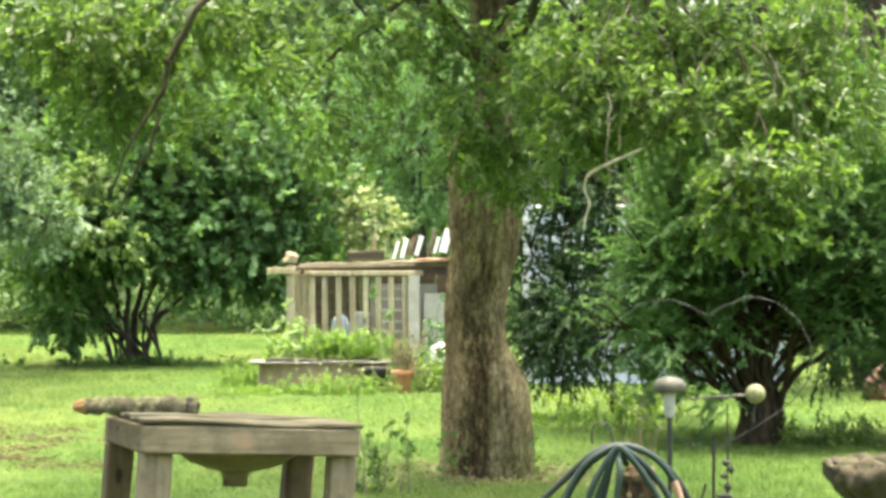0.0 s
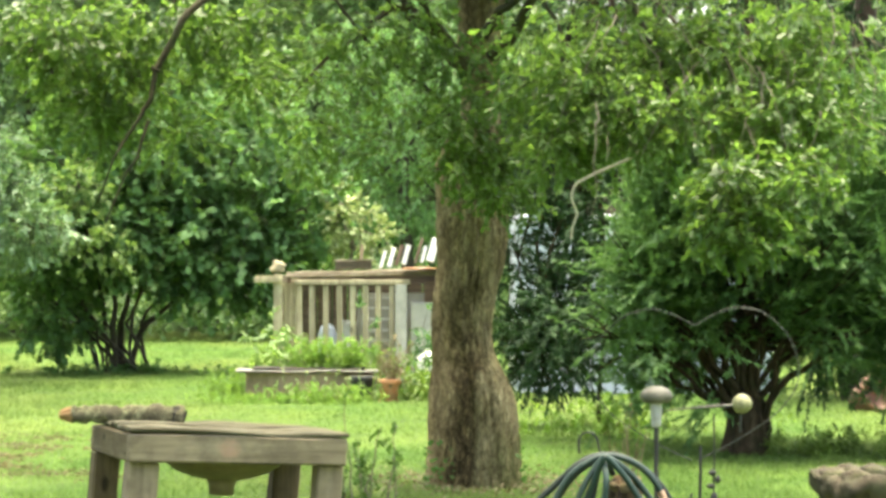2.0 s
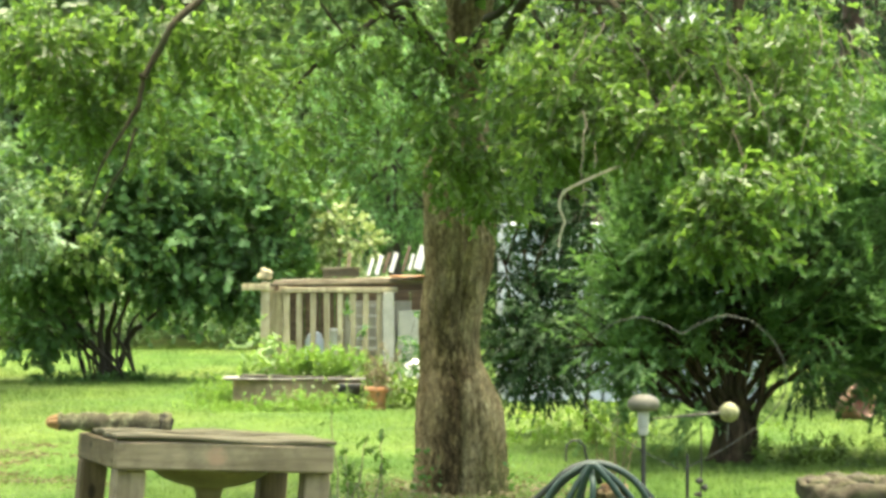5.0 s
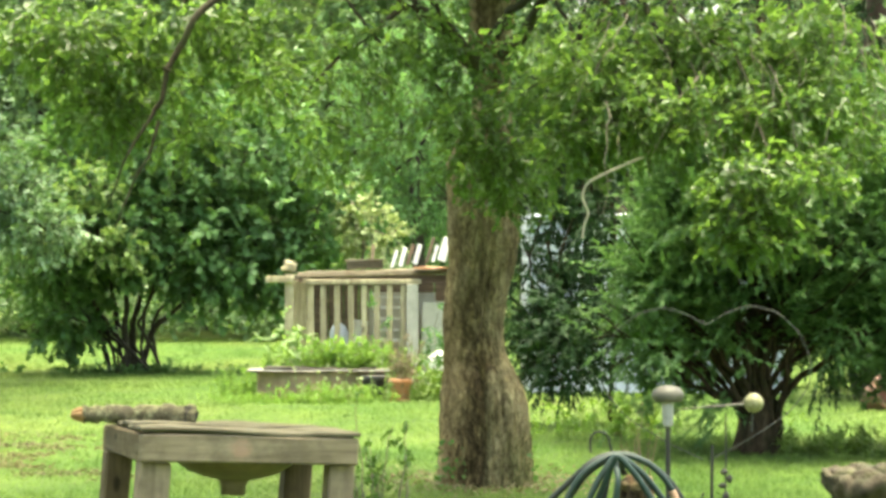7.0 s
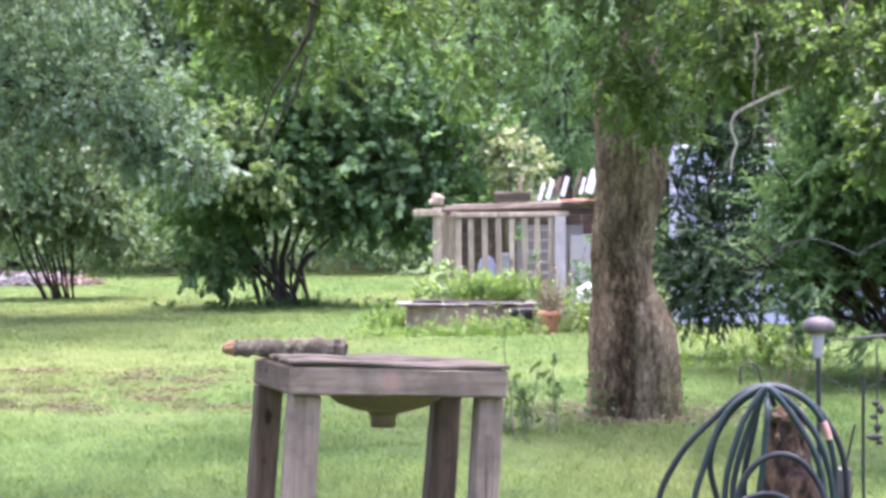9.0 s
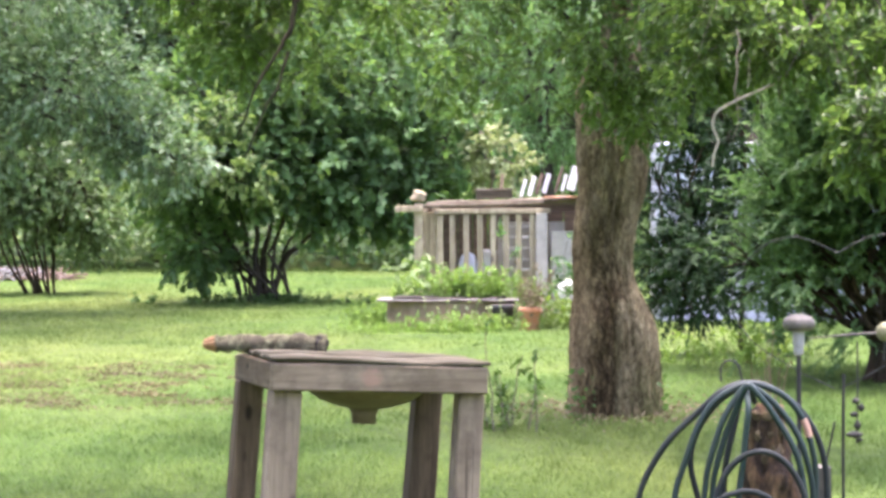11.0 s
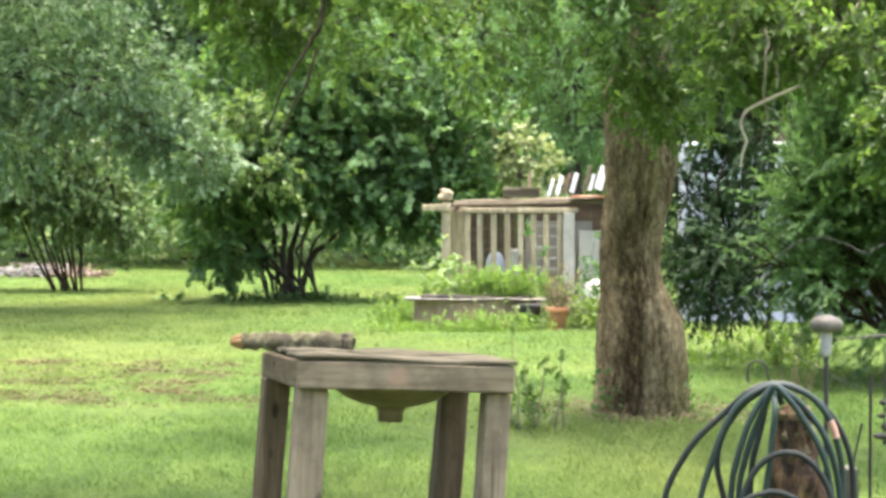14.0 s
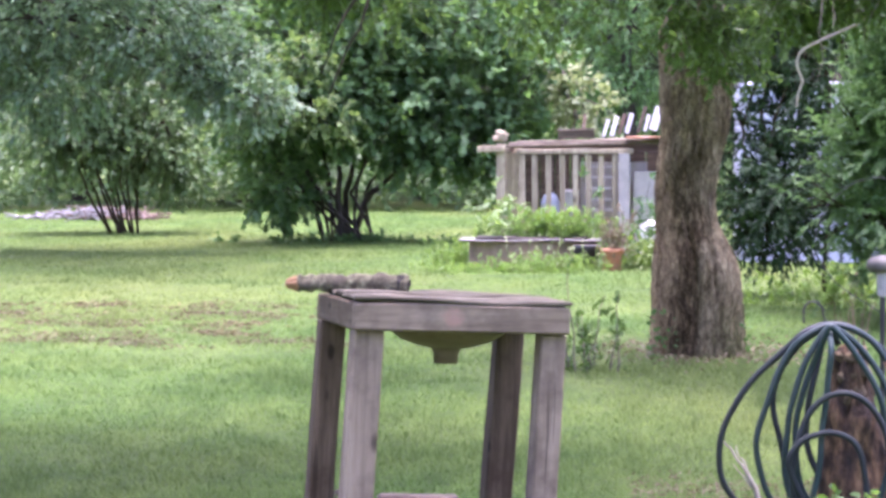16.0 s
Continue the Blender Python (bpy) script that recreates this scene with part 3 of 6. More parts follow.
# ---- ground ----
def ground():
    r = np.random.default_rng(3)
    xs = np.concatenate([[-900, -200, -60], np.linspace(-20, 20, 81), [60, 200, 900]])
    ys = np.concatenate([[-300, -60, -10], np.linspace(2, 50, 97), [80, 250, 1500]])
    X, Y = np.meshgrid(xs, ys, indexing="ij")
    Z = np.array([[0.02 * noise.noise(Vector((x * 0.6, y * 0.6, 0))) if abs(x) < 20 and 2 < y < 50 else 0.0 for y in ys] for x in xs])
    v = np.stack([X, Y, Z], -1).reshape(-1, 3)
    i, j = np.meshgrid(np.arange(len(xs) - 1), np.arange(len(ys) - 1), indexing="ij")
    a = i * len(ys) + j
    g = raw("ground", v, np.stack([a, a + len(ys), a + len(ys) + 1, a + 1], -1).reshape(-1, 4), M_LAWN, smooth=True)
    tagged(g, "mown green lawn with yellowed patches and bare soil", "lawn", kind="structure")
    # grass
    n = 430000
    y = 8.0 + 33.0 * r.random(n) ** 1.5
    x = (r.random(n) - 0.55) * (0.50 * y + 1.2)
    dens = np.array([noise.noise(Vector((a * 0.9, b * 0.9, 4))) for a, b in zip(x, y)])
    keep = r.random(n) < 0.85 + 0.5 * dens
    x, y, dens = x[keep], y[keep], dens[keep]
    n = len(x)
    tuft = np.array([noise.noise(Vector((a * 4.5, b * 3.0, 9))) for a, b in zip(x, y)])
    h = (0.012 + 0.026 * r.random(n)) * (1 + 0.7 * dens) * (1 + 2.5 * np.maximum(tuft - 0.1, 0))
    w = 0.0014 + 0.00022 * y
    lean = r.normal(0, 0.016, (n, 2)) * (1 + 0.02 * y)[:, None]
    base = np.stack([x, y, np.full(n, 0.004)], -1)
    off = unit(np.stack([-lean[:, 1], lean[:, 0], np.zeros(n)], -1)) * w[:, None]
    tip = base + np.stack([lean[:, 0], lean[:, 1], h * 0.7 + 0.004], -1)
    v = np.stack([base - off, base + off, tip], 1).reshape(-1, 3)
    g = raw("grass", v, np.arange(3 * n).reshape(-1, 3), M_GRASS)
    tagged(g, "short mown green and yellowish grass blades", "grass", kind="stuff")
    # raked clippings in loose rows on the lawn
    n = 22000
    row = r.integers(0, 5, n)
    y = np.array([15.4, 16.1, 16.9, 17.7, 18.6])[row] + r.normal(0, 0.2, n)
    x = r.uniform(-6.5, -2.2, n) + 0.25 * np.sin(y * 3)
    at = np.stack([x, y, 0.012 + 0.02 * r.random(n)], -1)
    clump = np.array([noise.noise(Vector((a * 2.2, b * 2.6, 8))) for a, b in zip(x, y)]) > r.normal(0.08, 0.12, n)
    at = at[clump]
    n = len(at)
    d = unit(r.normal(0, 1, (n, 3)) * (1, 1, 0.25))
    c = leaf_cloud("grass_clippings", at, d, unit(r.normal(0, 0.6, (n, 3)) + (0, 0, 1)), 0.05 * r.uniform(0.5, 1.4, n), 0.010, "lance", M_CLIP, None)
    tagged(c, "dry brown grass clippings in rows on the lawn", "clippings", kind="stuff")


ground()


# ---- the big tree ----
def big_tree():
    r = np.random.default_rng(11)
    tr = thing("oak_tree", "large old tree with furrowed grey-brown bark and a swollen base", "tree", (0.27, 14.9, 0))
    # trunk: (height, centre x, half width)
    prof = [(-0.10, -0.006, 0.33), (-0.005, -0.006, 0.305), (0.151, -0.007, 0.297), (0.325, -0.007, 0.286), (0.498, -0.012, 0.278), (0.568, -0.021, 0.266), (0.672, -0.038, 0.238),
            (0.741, -0.055, 0.213), (0.846, -0.074, 0.194), (0.915, -0.081, 0.191), (1.019, -0.079, 0.193), (1.193, -0.061, 0.2), (1.262, -0.046, 0.205), (1.366, -0.026, 0.213),
            (1.54, -0.019, 0.227), (1.713, -0.028, 0.226), (1.887, -0.038, 0.219), (1.974, -0.043, 0.215), (2.08, -0.028, 0.188), (2.25, 0.028, 0.13), (2.511, 0.03, 0.118),
            (2.72, 0.02, 0.135), (3.0, 0.04, 0.15), (3.8, 0.07, 0.14), (5.0, 0.0, 0.10), (6.5, 0.1, 0.05)]
    zs = np.concatenate([np.linspace(-0.1, 3.2, 260), np.linspace(3.25, 6.5, 40)])
    pz = [p[0] for p in prof]
    cx = np.interp(zs, pz, [p[1] for p in prof])
    hw = np.interp(zs, pz, [p[2] for p in prof])
    k = 150
    vs = []
    for z, c, w in zip(zs, cx, hw):
        for i in range(k):
            a = 2 * math.pi * i / k
            ca, sa = math.cos(a), math.sin(a)
            warp = noise.noise(Vector((ca * 1.5, sa * 1.5, z * 0.7))) * 0.6
            ridge = abs(noise.noise(Vector((ca * 9 + warp, sa * 9 + warp, z * 1.6)))) * 0.014
            fine = noise.noise(Vector((ca * 22, sa * 22, z * 9))) * 0.010 + noise.noise(Vector((ca * 40, sa * 40, z * 24))) * 0.007
            rad = w * (1 + 0.04 * noise.noise(Vector((ca, sa, z * 0.8 + 3)))) + ridge - 0.012 + fine
            # the seam where two stems have grown together, on the near side
            seam = math.exp(-((a - (4.66 + 0.05 * math.sin(z * 3))) / 0.10) ** 2) * max(0, min(1, (1.0 - z) * 1.6))
            groove = math.exp(-((a - (4.95 + 0.10 * math.sin(z * 2.2))) / 0.07) ** 2) * max(0, min(1, (z - 0.7) * 2.0))
            rad -= 0.05 * seam + 0.018 * groove
            vs.append((c + rad * ca, rad * sa * 0.95, z))
    i, j = np.meshgrid(np.arange(len(zs) - 1), np.arange(k), indexing="ij")
    a, b = i * k + j, i * k + (j + 1) % k
    raw("trunk", vs, np.stack([a, b, b + k, a + k], -1).reshape(-1, 4), M_BARK, tr, "furrowed bark with a deep dark seam", True)
    # limbs: from the trunk outward
    limbs = [
        ([(0.0, 0, 2.5), (-0.7, -1.0, 3.1), (-1.35, -1.8, 2.95), (-1.6, -1.95, 2.67), (-1.675, -1.95, 2.519), (-1.751, -1.95, 2.398), (-1.775, -1.95, 2.232), (-1.851, -1.95, 2.112), (-1.917, -1.95, 2.012), (-1.972, -1.95, 1.916), (-2.023, -1.95, 1.765), (-2.054, -1.95, 1.69)],
         [0.06, 0.035, 0.024, 0.019, 0.020, 0.017, 0.015, 0.010, 0.010, 0.007, 0.005, 0.003]),
        ([(-1.765, -1.96, 2.413), (-1.741, -1.96, 2.401), (-1.72, -1.96, 2.392)], [0.014, 0.012, 0.009]),
        ([(-1.779, -1.97, 2.126), (-1.831, -1.97, 1.96), (-1.921, -1.97, 1.795), (-2.021, -1.97, 1.554)], [0.010, 0.009, 0.007, 0.003]),
        ([(-1.823, -1.98, 1.939), (-1.884, -1.98, 1.87), (-1.95, -1.98, 1.809)], [0.006, 0.005, 0.002]),
        ([(-0.06, -0.2, 2.0), (-0.22, -0.5, 2.34), (-0.49, -0.52, 2.54), (-0.71, -0.52, 2.74), (-0.86, -0.5, 2.95)], [0.012, 0.012, 0.013, 0.012, 0.010]),
        ([(0.05, 0, 2.6), (0.4, -1.0, 3.0), (0.9, -1.7, 2.85), (1.25, -2.3, 2.45), (1.3, -3.1, 1.8)], [0.05, 0.024, 0.014, 0.009, 0.003]),
        ([(0.03, 0, 3.0), (0.4, -0.9, 3.2), (0.8, -2.0, 2.75), (1.0, -2.2, 2.2)], [0.05, 0.03, 0.02, 0.008]),
        ([(0.0, 0, 2.5), (-0.35, -0.7, 2.95), (-0.8, -1.0, 2.6), (-1.1, -1.1, 2.25)], [0.04, 0.022, 0.014, 0.005]),
        ([(0.05, -0.1, 2.75), (0.3, -0.8, 3.0), (0.45, -1.2, 2.7), (0.5, -1.3, 2.35)], [0.035, 0.016, 0.011, 0.004]),
        ([(0.03, 0, 3.4), (-0.9, 0.6, 4.2), (-2.0, 0.4, 4.6)], [0.07, 0.05, 0.02]),
        ([(0.05, 0, 3.8), (1.2, -0.8, 4.7), (2.6, -1.0, 5.0)], [0.07, 0.05, 0.02]),
    ]
    for pts, rad in limbs:
        pts = np.array(pts)
        p = np.concatenate([bend(q, s, 0, 0.05, 6, r)[(0 if i == 0 else 1):] for i, (q, s) in enumerate(zip(pts, pts[1:]))])
        tubes("limb", [(p, np.interp(np.linspace(0, 1, len(p)), np.linspace(0, 1, len(rad)), rad))], M_LIMB, tr, sides=8)
    lobes = [
        (0.26, -2.47, 2.56, 0.24, 0.4, 0.2, 0.25), (0.48, -2.2, 2.35, 0.27, 0.4, 0.24, 1), (0.77, -1.93, 2.58, 0.3, 0.4, 0.24, 0.79), (0.7, -2.33, 2.19, 0.27, 0.4, 0.2, 0.9),
        (1.06, -2.07, 2.57, 0.3, 0.4, 0.27, 0.86), (1.01, -2.47, 2.13, 0.29, 0.4, 0.19, 0.9), (1.34, -2.2, 2.46, 0.29, 0.4, 0.27, 0.94), (1.38, -1.93, 2.13, 0.27, 0.4, 0.24, 1.1),
        (1.62, -2.07, 2.53, 0.24, 0.4, 0.27, 0.79), (1.58, -2.47, 2.15, 0.23, 0.4, 0.23, 1), (1.85, -2.2, 2.02, 0.15, 0.4, 0.13, 0.45),
        (0.36, -2.33, 2.01, 0.18, 0.4, 0.15, 0.4), (0.58, -2.07, 2.05, 0.18, 0.4, 0.11, 0.4), 
        (0.03, -1, 2.02, 0.26, 0.3, 0.13, 0.7), (0.12, -0.7, 1.81, 0.18, 0.3, 0.07, 0.45), (-0.11, -1.15, 2.2, 0.19, 0.3, 0.14, 0.35), (-0.12, -0.85, 2.55, 0.2, 0.3, 0.16, 0.30), (0.10, -0.8, 2.35, 0.16, 0.25, 0.16, 0.3),
        (-0.13, -1.3, 1.94, 0.14, 0.3, 0.06, 0.2), (-0.6, -1.2, 2.65, 0.25, 0.35, 0.22, 0.35), (-0.75, -0.9, 2.41, 0.2, 0.35, 0.26, 0.18), (-0.42, -0.6, 2.3, 0.18, 0.35, 0.23, 0.22),
        (-0.97, -1.05, 2.56, 0.23, 0.35, 0.26, 0.25), (-1.01, -0.75, 2.16, 0.15, 0.35, 0.26, 0.2), (-0.77, -1.2, 2.04, 0.14, 0.35, 0.22, 0.1), (-0.62, -0.9, 1.99, 0.13, 0.35, 0.2, 0.06),
        (-2.28, -1.75, 2.63, 0.28, 0.3, 0.18, 0.7), (-2.01, -1.45, 2.47, 0.25, 0.3, 0.25, 0.7), (-1.73, -1.15, 2.46, 0.19, 0.3, 0.26, 0.4), (-2.09, -1.6, 2.18, 0.22, 0.3, 0.19, 0.4),
        (-1.4, -1.3, 2.64, 0.25, 0.3, 0.19, 0.5), (-1.24, -1.75, 2.35, 0.15, 0.3, 0.18, 0.25), (-2.58, -1.45, 2.66, 0.19, 0.3, 0.16, 0.4), (-1.73, -1.15, 2.08, 0.16, 0.3, 0.16, 0.25),
        # the lobes at z 3.5 and 3.1 lie above view, added for shade
        (-1.62, -1.6, 2.73, 0.46, 0.3, 0.12, 0.6), (-2.35, -1.3, 2.39, 0.19, 0.3, 0.16, 0.3), (-0.3, -0.6, 3.5, 1.1, 0.9, 0.35, 0.6), (1, -2.1, 3.1, 0.9, 0.5, 0.25, 0.65),
        (0.32, -1.5, 2.45, 0.24, 0.4, 0.3, 0.6), (0.36, -1.2, 2.12, 0.2, 0.4, 0.16, 0.35), (1.92, -2.2, 2.5, 0.2, 0.4, 0.32, 0.5), (-0.28, -0.9, 2.72, 0.25, 0.3, 0.2, 0.35), (1.62, -2.3, 2.72, 0.3, 0.4, 0.2, 0.4),
        (1.21, -3.1, 1.78, 0.16, 0.25, 0.14, 0.9), (1.35, -3.1, 1.60, 0.09, 0.25, 0.11, 0.45), (1.14, -3.1, 1.55, 0.10, 0.25, 0.08, 0.3), (1.27, -3.1, 1.47, 0.07, 0.25, 0.05, 0.15), (1.53, -3.1, 1.81, 0.12, 0.25, 0.11, 0.4),
    ]
    pl, out = in_lobes(lobes, 3150, r, 0.1)
    out = unit(out * (1, 1, 0.5) + r.normal(0, 0.35, out.shape) + np.array([0, 0, -0.25]))
    at, d, f, s, lines = sprays(pl, out, 9, 0.17, 0.060, r, 0.2, 0.8)
    tagged(tubes("twig_mass", [(p, 0.0020) for p, _ in lines], M_LIMB, tr, "thin dark twigs", 3), kind="stuff")
    leaf_cloud("crown", at, d, f, s, s * 0.5, "lobed", M_OAK, tr, "bright green lobed leaves")
    # heavy drooping leaf bunches out on the long limb
    bunches = [(-2.35, -1.5, 2.75, 0.4, 0.35, 0.3, 1.0), (-1.95, -1.5, 2.75, 0.35, 0.3, 0.22, 0.9), (-2.1, -1.5, 2.4, 0.28, 0.3, 0.22, 0.6), (-2.65, -1.5, 2.75, 0.3, 0.3, 0.25, 0.6), (-1.5, -1.4, 2.75, 0.3, 0.3, 0.2, 0.4)]
    pl, out = in_lobes(bunches, 70, r, 0.2)
    at, d, f, s, _ = sprays(pl, unit(out + np.array([0, 0, -0.6])), 8, 0.16, 0.115, r, 0.5, 0.5)
    leaf_cloud("drooping_foliage", at, d, unit(f + np.array([0, -0.9, -0.3])), s, s * 0.42, "lobed", M_OAK, tr, "large drooping leaves")
    # crown above the camera's view, added to shade the trunk and leaves below
    high = [(0.2, -0.8, 3.75, 1.0, 0.9, 0.25, 0.55), (0.1, 0.6, 5.6, 1.3, 1.2, 0.7, 0.7), (-1.2, 1.0, 4.6, 1.0, 0.8, 0.4, 0.4)]
    pl, out = in_lobes(high, 360, r, 0.3)
    at, d, f, s, _ = sprays(pl, out, 9, 0.4, 0.20, r, 0.12, 0.9)
    leaf_cloud("upper_crown", at, d, f, s, s * 0.7, "diamond", M_OAK, tr)
    # bare hanging twigs through the crown
    hang = []
    for _ in range(90):
        p = np.array([r.uniform(0.5, 2.0), r.uniform(-2.8, -1.6), r.uniform(2.1, 2.75)])
        hang.append((bend(p, p + np.array([r.normal(0, 0.2), r.normal(0, 0.1), -r.uniform(0.2, 0.6)]), -0.05, 0.12, 8, r), np.linspace(0.0038, 0.0014, 8)))
    tagged(tubes("dead_twig_mass", hang, M_TWIG, tr, sides=4), kind="stuff")
    # ivy and suckers at the foot
    n = 80
    a = np.where(r.random(n) < 0.8, r.uniform(3.5, 4.3, n), r.uniform(5.6, 6.0, n))
    z = r.random(n) ** 2 * 0.28
    at = np.stack([0.31 * np.cos(a) + 0.0, 0.31 * np.sin(a), z], -1)
    leaf_cloud("sucker_growth", at, np.stack([np.cos(a), np.sin(a), r.normal(0.4, 0.5, n)], -1), r.normal(0, 1, (n, 3)), 0.04 * r.uniform(0.5, 1.3, n), 0.024, "oval", M_BUSH, tr)

    n = 900
    a, rad = r.uniform(0, 2 * np.pi, n), 0.32 + np.abs(r.normal(0, 0.28, n))
    at = np.stack([0.27 + rad * np.cos(a), 14.9 + rad * np.sin(a) * 1.2, 0.015 + 0.03 * r.random(n)], -1)
    o = leaf_cloud("leaf_litter", at, unit(r.normal(0, 1, (n, 3)) * (1, 1, 0.3)), unit(r.normal(0, 0.6, (n, 3)) + (0, 0, 1)), 0.032 * r.uniform(0.5, 1.3, n), 0.014, "oval", M_DRY, None)
    tagged(o, "dry brown fallen leaves round the tree's foot", "leaf litter", kind="stuff")


big_tree()


# ---- the cedar ----
def cedar():
    r = np.random.default_rng(23)
    tr = thing("cedar_tree", "dark green cedar, feathery sprays on stems fanning from the trunk", "tree", (2.28, 17.4, 0))
    tubes("trunk", [(bend((0, 0, -0.1), (0.08, 0, 6.0), 0, 0.01, 60, r), np.interp(np.linspace(-0.1, 6.0, 60), [-0.1, 0.1, 0.3, 0.55, 6.0], [0.20, 0.155, 0.135, 0.06, 0.015]))], M_CEDARBARK, tr, sides=40)
    for v in tr.children[0].data.vertices:
        a = math.atan2(v.co.y, v.co.x)
        v.co.x *= 1 + 0.16 * math.sin(5 * a + v.co.z) + 0.10 * noise.noise(v.co * 9)
        v.co.y *= 1 + 0.16 * math.sin(5 * a + v.co.z)
    # stems that fan out from the top of the short trunk
    fan = [(-1.5, -0.3, 1.05), (-1.25, -0.6, 1.35), (-1.05, -0.2, 1.55), (-0.85, -0.6, 1.85), (-0.6, -0.3, 2.1), (-0.4, -0.6, 2.4), (-0.15, -0.3, 2.5), (0.2, -0.5, 2.4), (0.4, -0.4, 2.2),
           (0.65, -0.5, 1.9), (0.9, -0.3, 1.5), (1.25, -0.4, 1.2), (-1.3, 0.3, 0.8), (0.2, 0.4, 2.2), (-0.6, 0.5, 1.8),
           (-1.5, -0.2, 0.85), (-1.4, -0.4, 1.2), (-1.15, -0.3, 1.4), (-0.75, -0.45, 1.7), (-0.5, -0.2, 1.9), (-0.3, -0.4, 2.2), (0.05, -0.4, 2.4), (0.3, -0.2, 2.0), (0.5, -0.35, 1.6), (-0.9, -0.1, 1.1), (-1.2, 0.1, 1.0)]
    ends = []
    for x, y, z in fan:
        x *= 0.68 if x < -0.8 else 1.0
        y *= 0.6
        p = bend((x * 0.06, -0.03, 0.16 + 0.24 * r.random()), (x, y, z), -0.03, 0.08, 12, r)
        tubes("stem", [(p, np.linspace(0.026, 0.004, 12))], M_CEDARBARK, tr, sides=8)
        ends.append(p)
    boughs, pl, hd = [], [], []
    edge = -1.0

    def plumes(q, way, n):
        """A tuft of flat feathery sprays that lean outwards and up."""
        for _ in range(n):
            p, h = q + r.normal(0, 0.05, 3), unit(way + r.normal(0, 0.32, 3) * (1, 1, 0.6))
            if p[0] + 0.2 * h[0] > edge + 0.18 * max(0.0, p[2] - 1.2) + 0.12 * r.normal():
                pl.append(p)
                hd.append(h)

    for p in ends:
        for _ in range(18 if p[-1][0] > -0.8 else 8):
            t = r.uniform(0.38, 1.0)
            q = np.array([np.interp(t, np.linspace(0, 1, 12), p[:, c]) for c in range(3)])
            w = unit(p[-1] - p[0]) + r.normal(0, 0.5, 3)
            e = q + unit(w) * r.uniform(0.15, 0.35)
            boughs.append((bend(q, e, 0, 0.05, 6, r), np.linspace(0.008, 0.003, 6)))
            plumes(e, unit(w) + np.array([0, -0.2, 0.25]), 6)
    for i in range(100):
        z0 = 0.75 + 1.6 * (i / 100) ** 1.1
        az = r.uniform(2.6, 6.8) if i % 4 else r.uniform(0, 2 * np.pi)
        reach = (1.95 - 0.25 * z0) * r.uniform(0.6, 1.05)
        if math.cos(az) < -0.4 and z0 < 2.3:
            reach *= 0.52
        end = np.array([reach * math.cos(az), 0.6 * reach * math.sin(az), z0 + 0.35 * reach])
        p = bend((0.03, 0, z0), end, 0.10, 0.05, 10, r)
        boughs.append((p, np.linspace(0.022, 0.005, 10)))
        for _ in range(5):
            t = r.uniform(0.4, 1.0)
            q = np.array([np.interp(t, np.linspace(0, 1, 10), p[:, c]) for c in range(3)])
            plumes(q, unit(np.array([math.cos(az), math.sin(az), 0.35]) + r.normal(0, 0.4, 3)), 4)
    # skirts that hang low
    for cx, cy, cz, n in [(-1.15, -0.6, 0.75, 70), (-0.9, -0.9, 0.95, 80), (-1.05, -0.4, 1.5, 90), (0.95, -0.8, 1.15, 110), (1.4, -0.5, 1.3, 110), (-0.6, -1.1, 1.6, 100), (0.5, -1.1, 1.7, 100), (-1.2, 0.4, 0.8, 90),
                          (-0.9, 0.6, 0.9, 80), (1.5, 0.3, 1.0, 110), (0.9, 0.9, 0.95, 90), (0.1, -1.1, 2.1, 100), (-0.35, -1.1, 2.0, 100), (1.2, -0.9, 1.9, 110), (0.9, -1.0, 2.4, 100), (-0.9, -1.0, 2.2, 100),
                          (1.45, -0.5, 0.85, 110), (1.8, -0.1, 0.95, 110), (1.85, 0.2, 1.5, 110), (1.6, -0.3, 2.1, 100), (2.0, 0.5, 0.75, 90), (-1.4, 0.3, 0.6, 60), (-0.95, -0.3, 0.68, 100), (-0.6, 0.3, 0.72, 90), (-0.35, -0.5, 0.85, 60), (-0.75, -0.8, 0.72, 60), (-0.2, 0.6, 0.75, 100), (0.4, 0.7, 0.8, 110), (0.75, 0.3, 0.7, 90), (1.1, -0.4, 0.68, 90), (0.6, -0.6, 0.75, 60), (1.75, 0.1, 0.62, 90), (-0.6, -0.9, 1.15, 110), (-0.3, -0.8, 1.4, 110), (-1.1, -0.3, 1.1, 110), (-0.85, -0.6, 1.35, 110), (-0.45, 0.5, 1.0, 110), (-0.9, 0.4, 1.3, 110), (0.3, -0.8, 1.2, 80), (0.1, 0.6, 1.2, 110), (0.5, 0.6, 1.1, 110), (0.6, -0.7, 1.0, 70), (-1.3, 0.0, 1.35, 110), (-1.1, 0.6, 1.6, 110), (0.3, -0.9, 2.3, 110), (-0.5, -0.9, 2.5, 110), (1.6, -0.4, 1.6, 110),
                          (1.0, -0.3, 0.62, 90), (1.45, 0.0, 0.55, 110), (1.9, -0.3, 0.6, 110), (1.3, 0.8, 0.5, 90), (1.8, 0.6, 0.5, 90), (-0.9, 0.5, 0.5, 70), (-0.5, 0.7, 0.5, 70), (1.9, -0.8, 1.4, 110), (1.7, -0.9, 1.0, 110)]:
        cy *= 0.5
        if cx < -0.8 and cz > 0.8:
            cx = -0.8 + 0.45 * (cx + 0.8)
            n //= 2
        for _ in range(n // 8):
            plumes(np.array([cx, cy, cz]) + r.normal(0, 1, 3) * (0.26, 0.22, 0.20), np.array([cx * 0.6, cy * 0.4, 0.15]) + r.normal(0, 0.3, 3), 6)
    tagged(tubes("bough_mass", boughs, M_CEDARBARK, tr, "bare brown boughs", 5), kind="stuff")
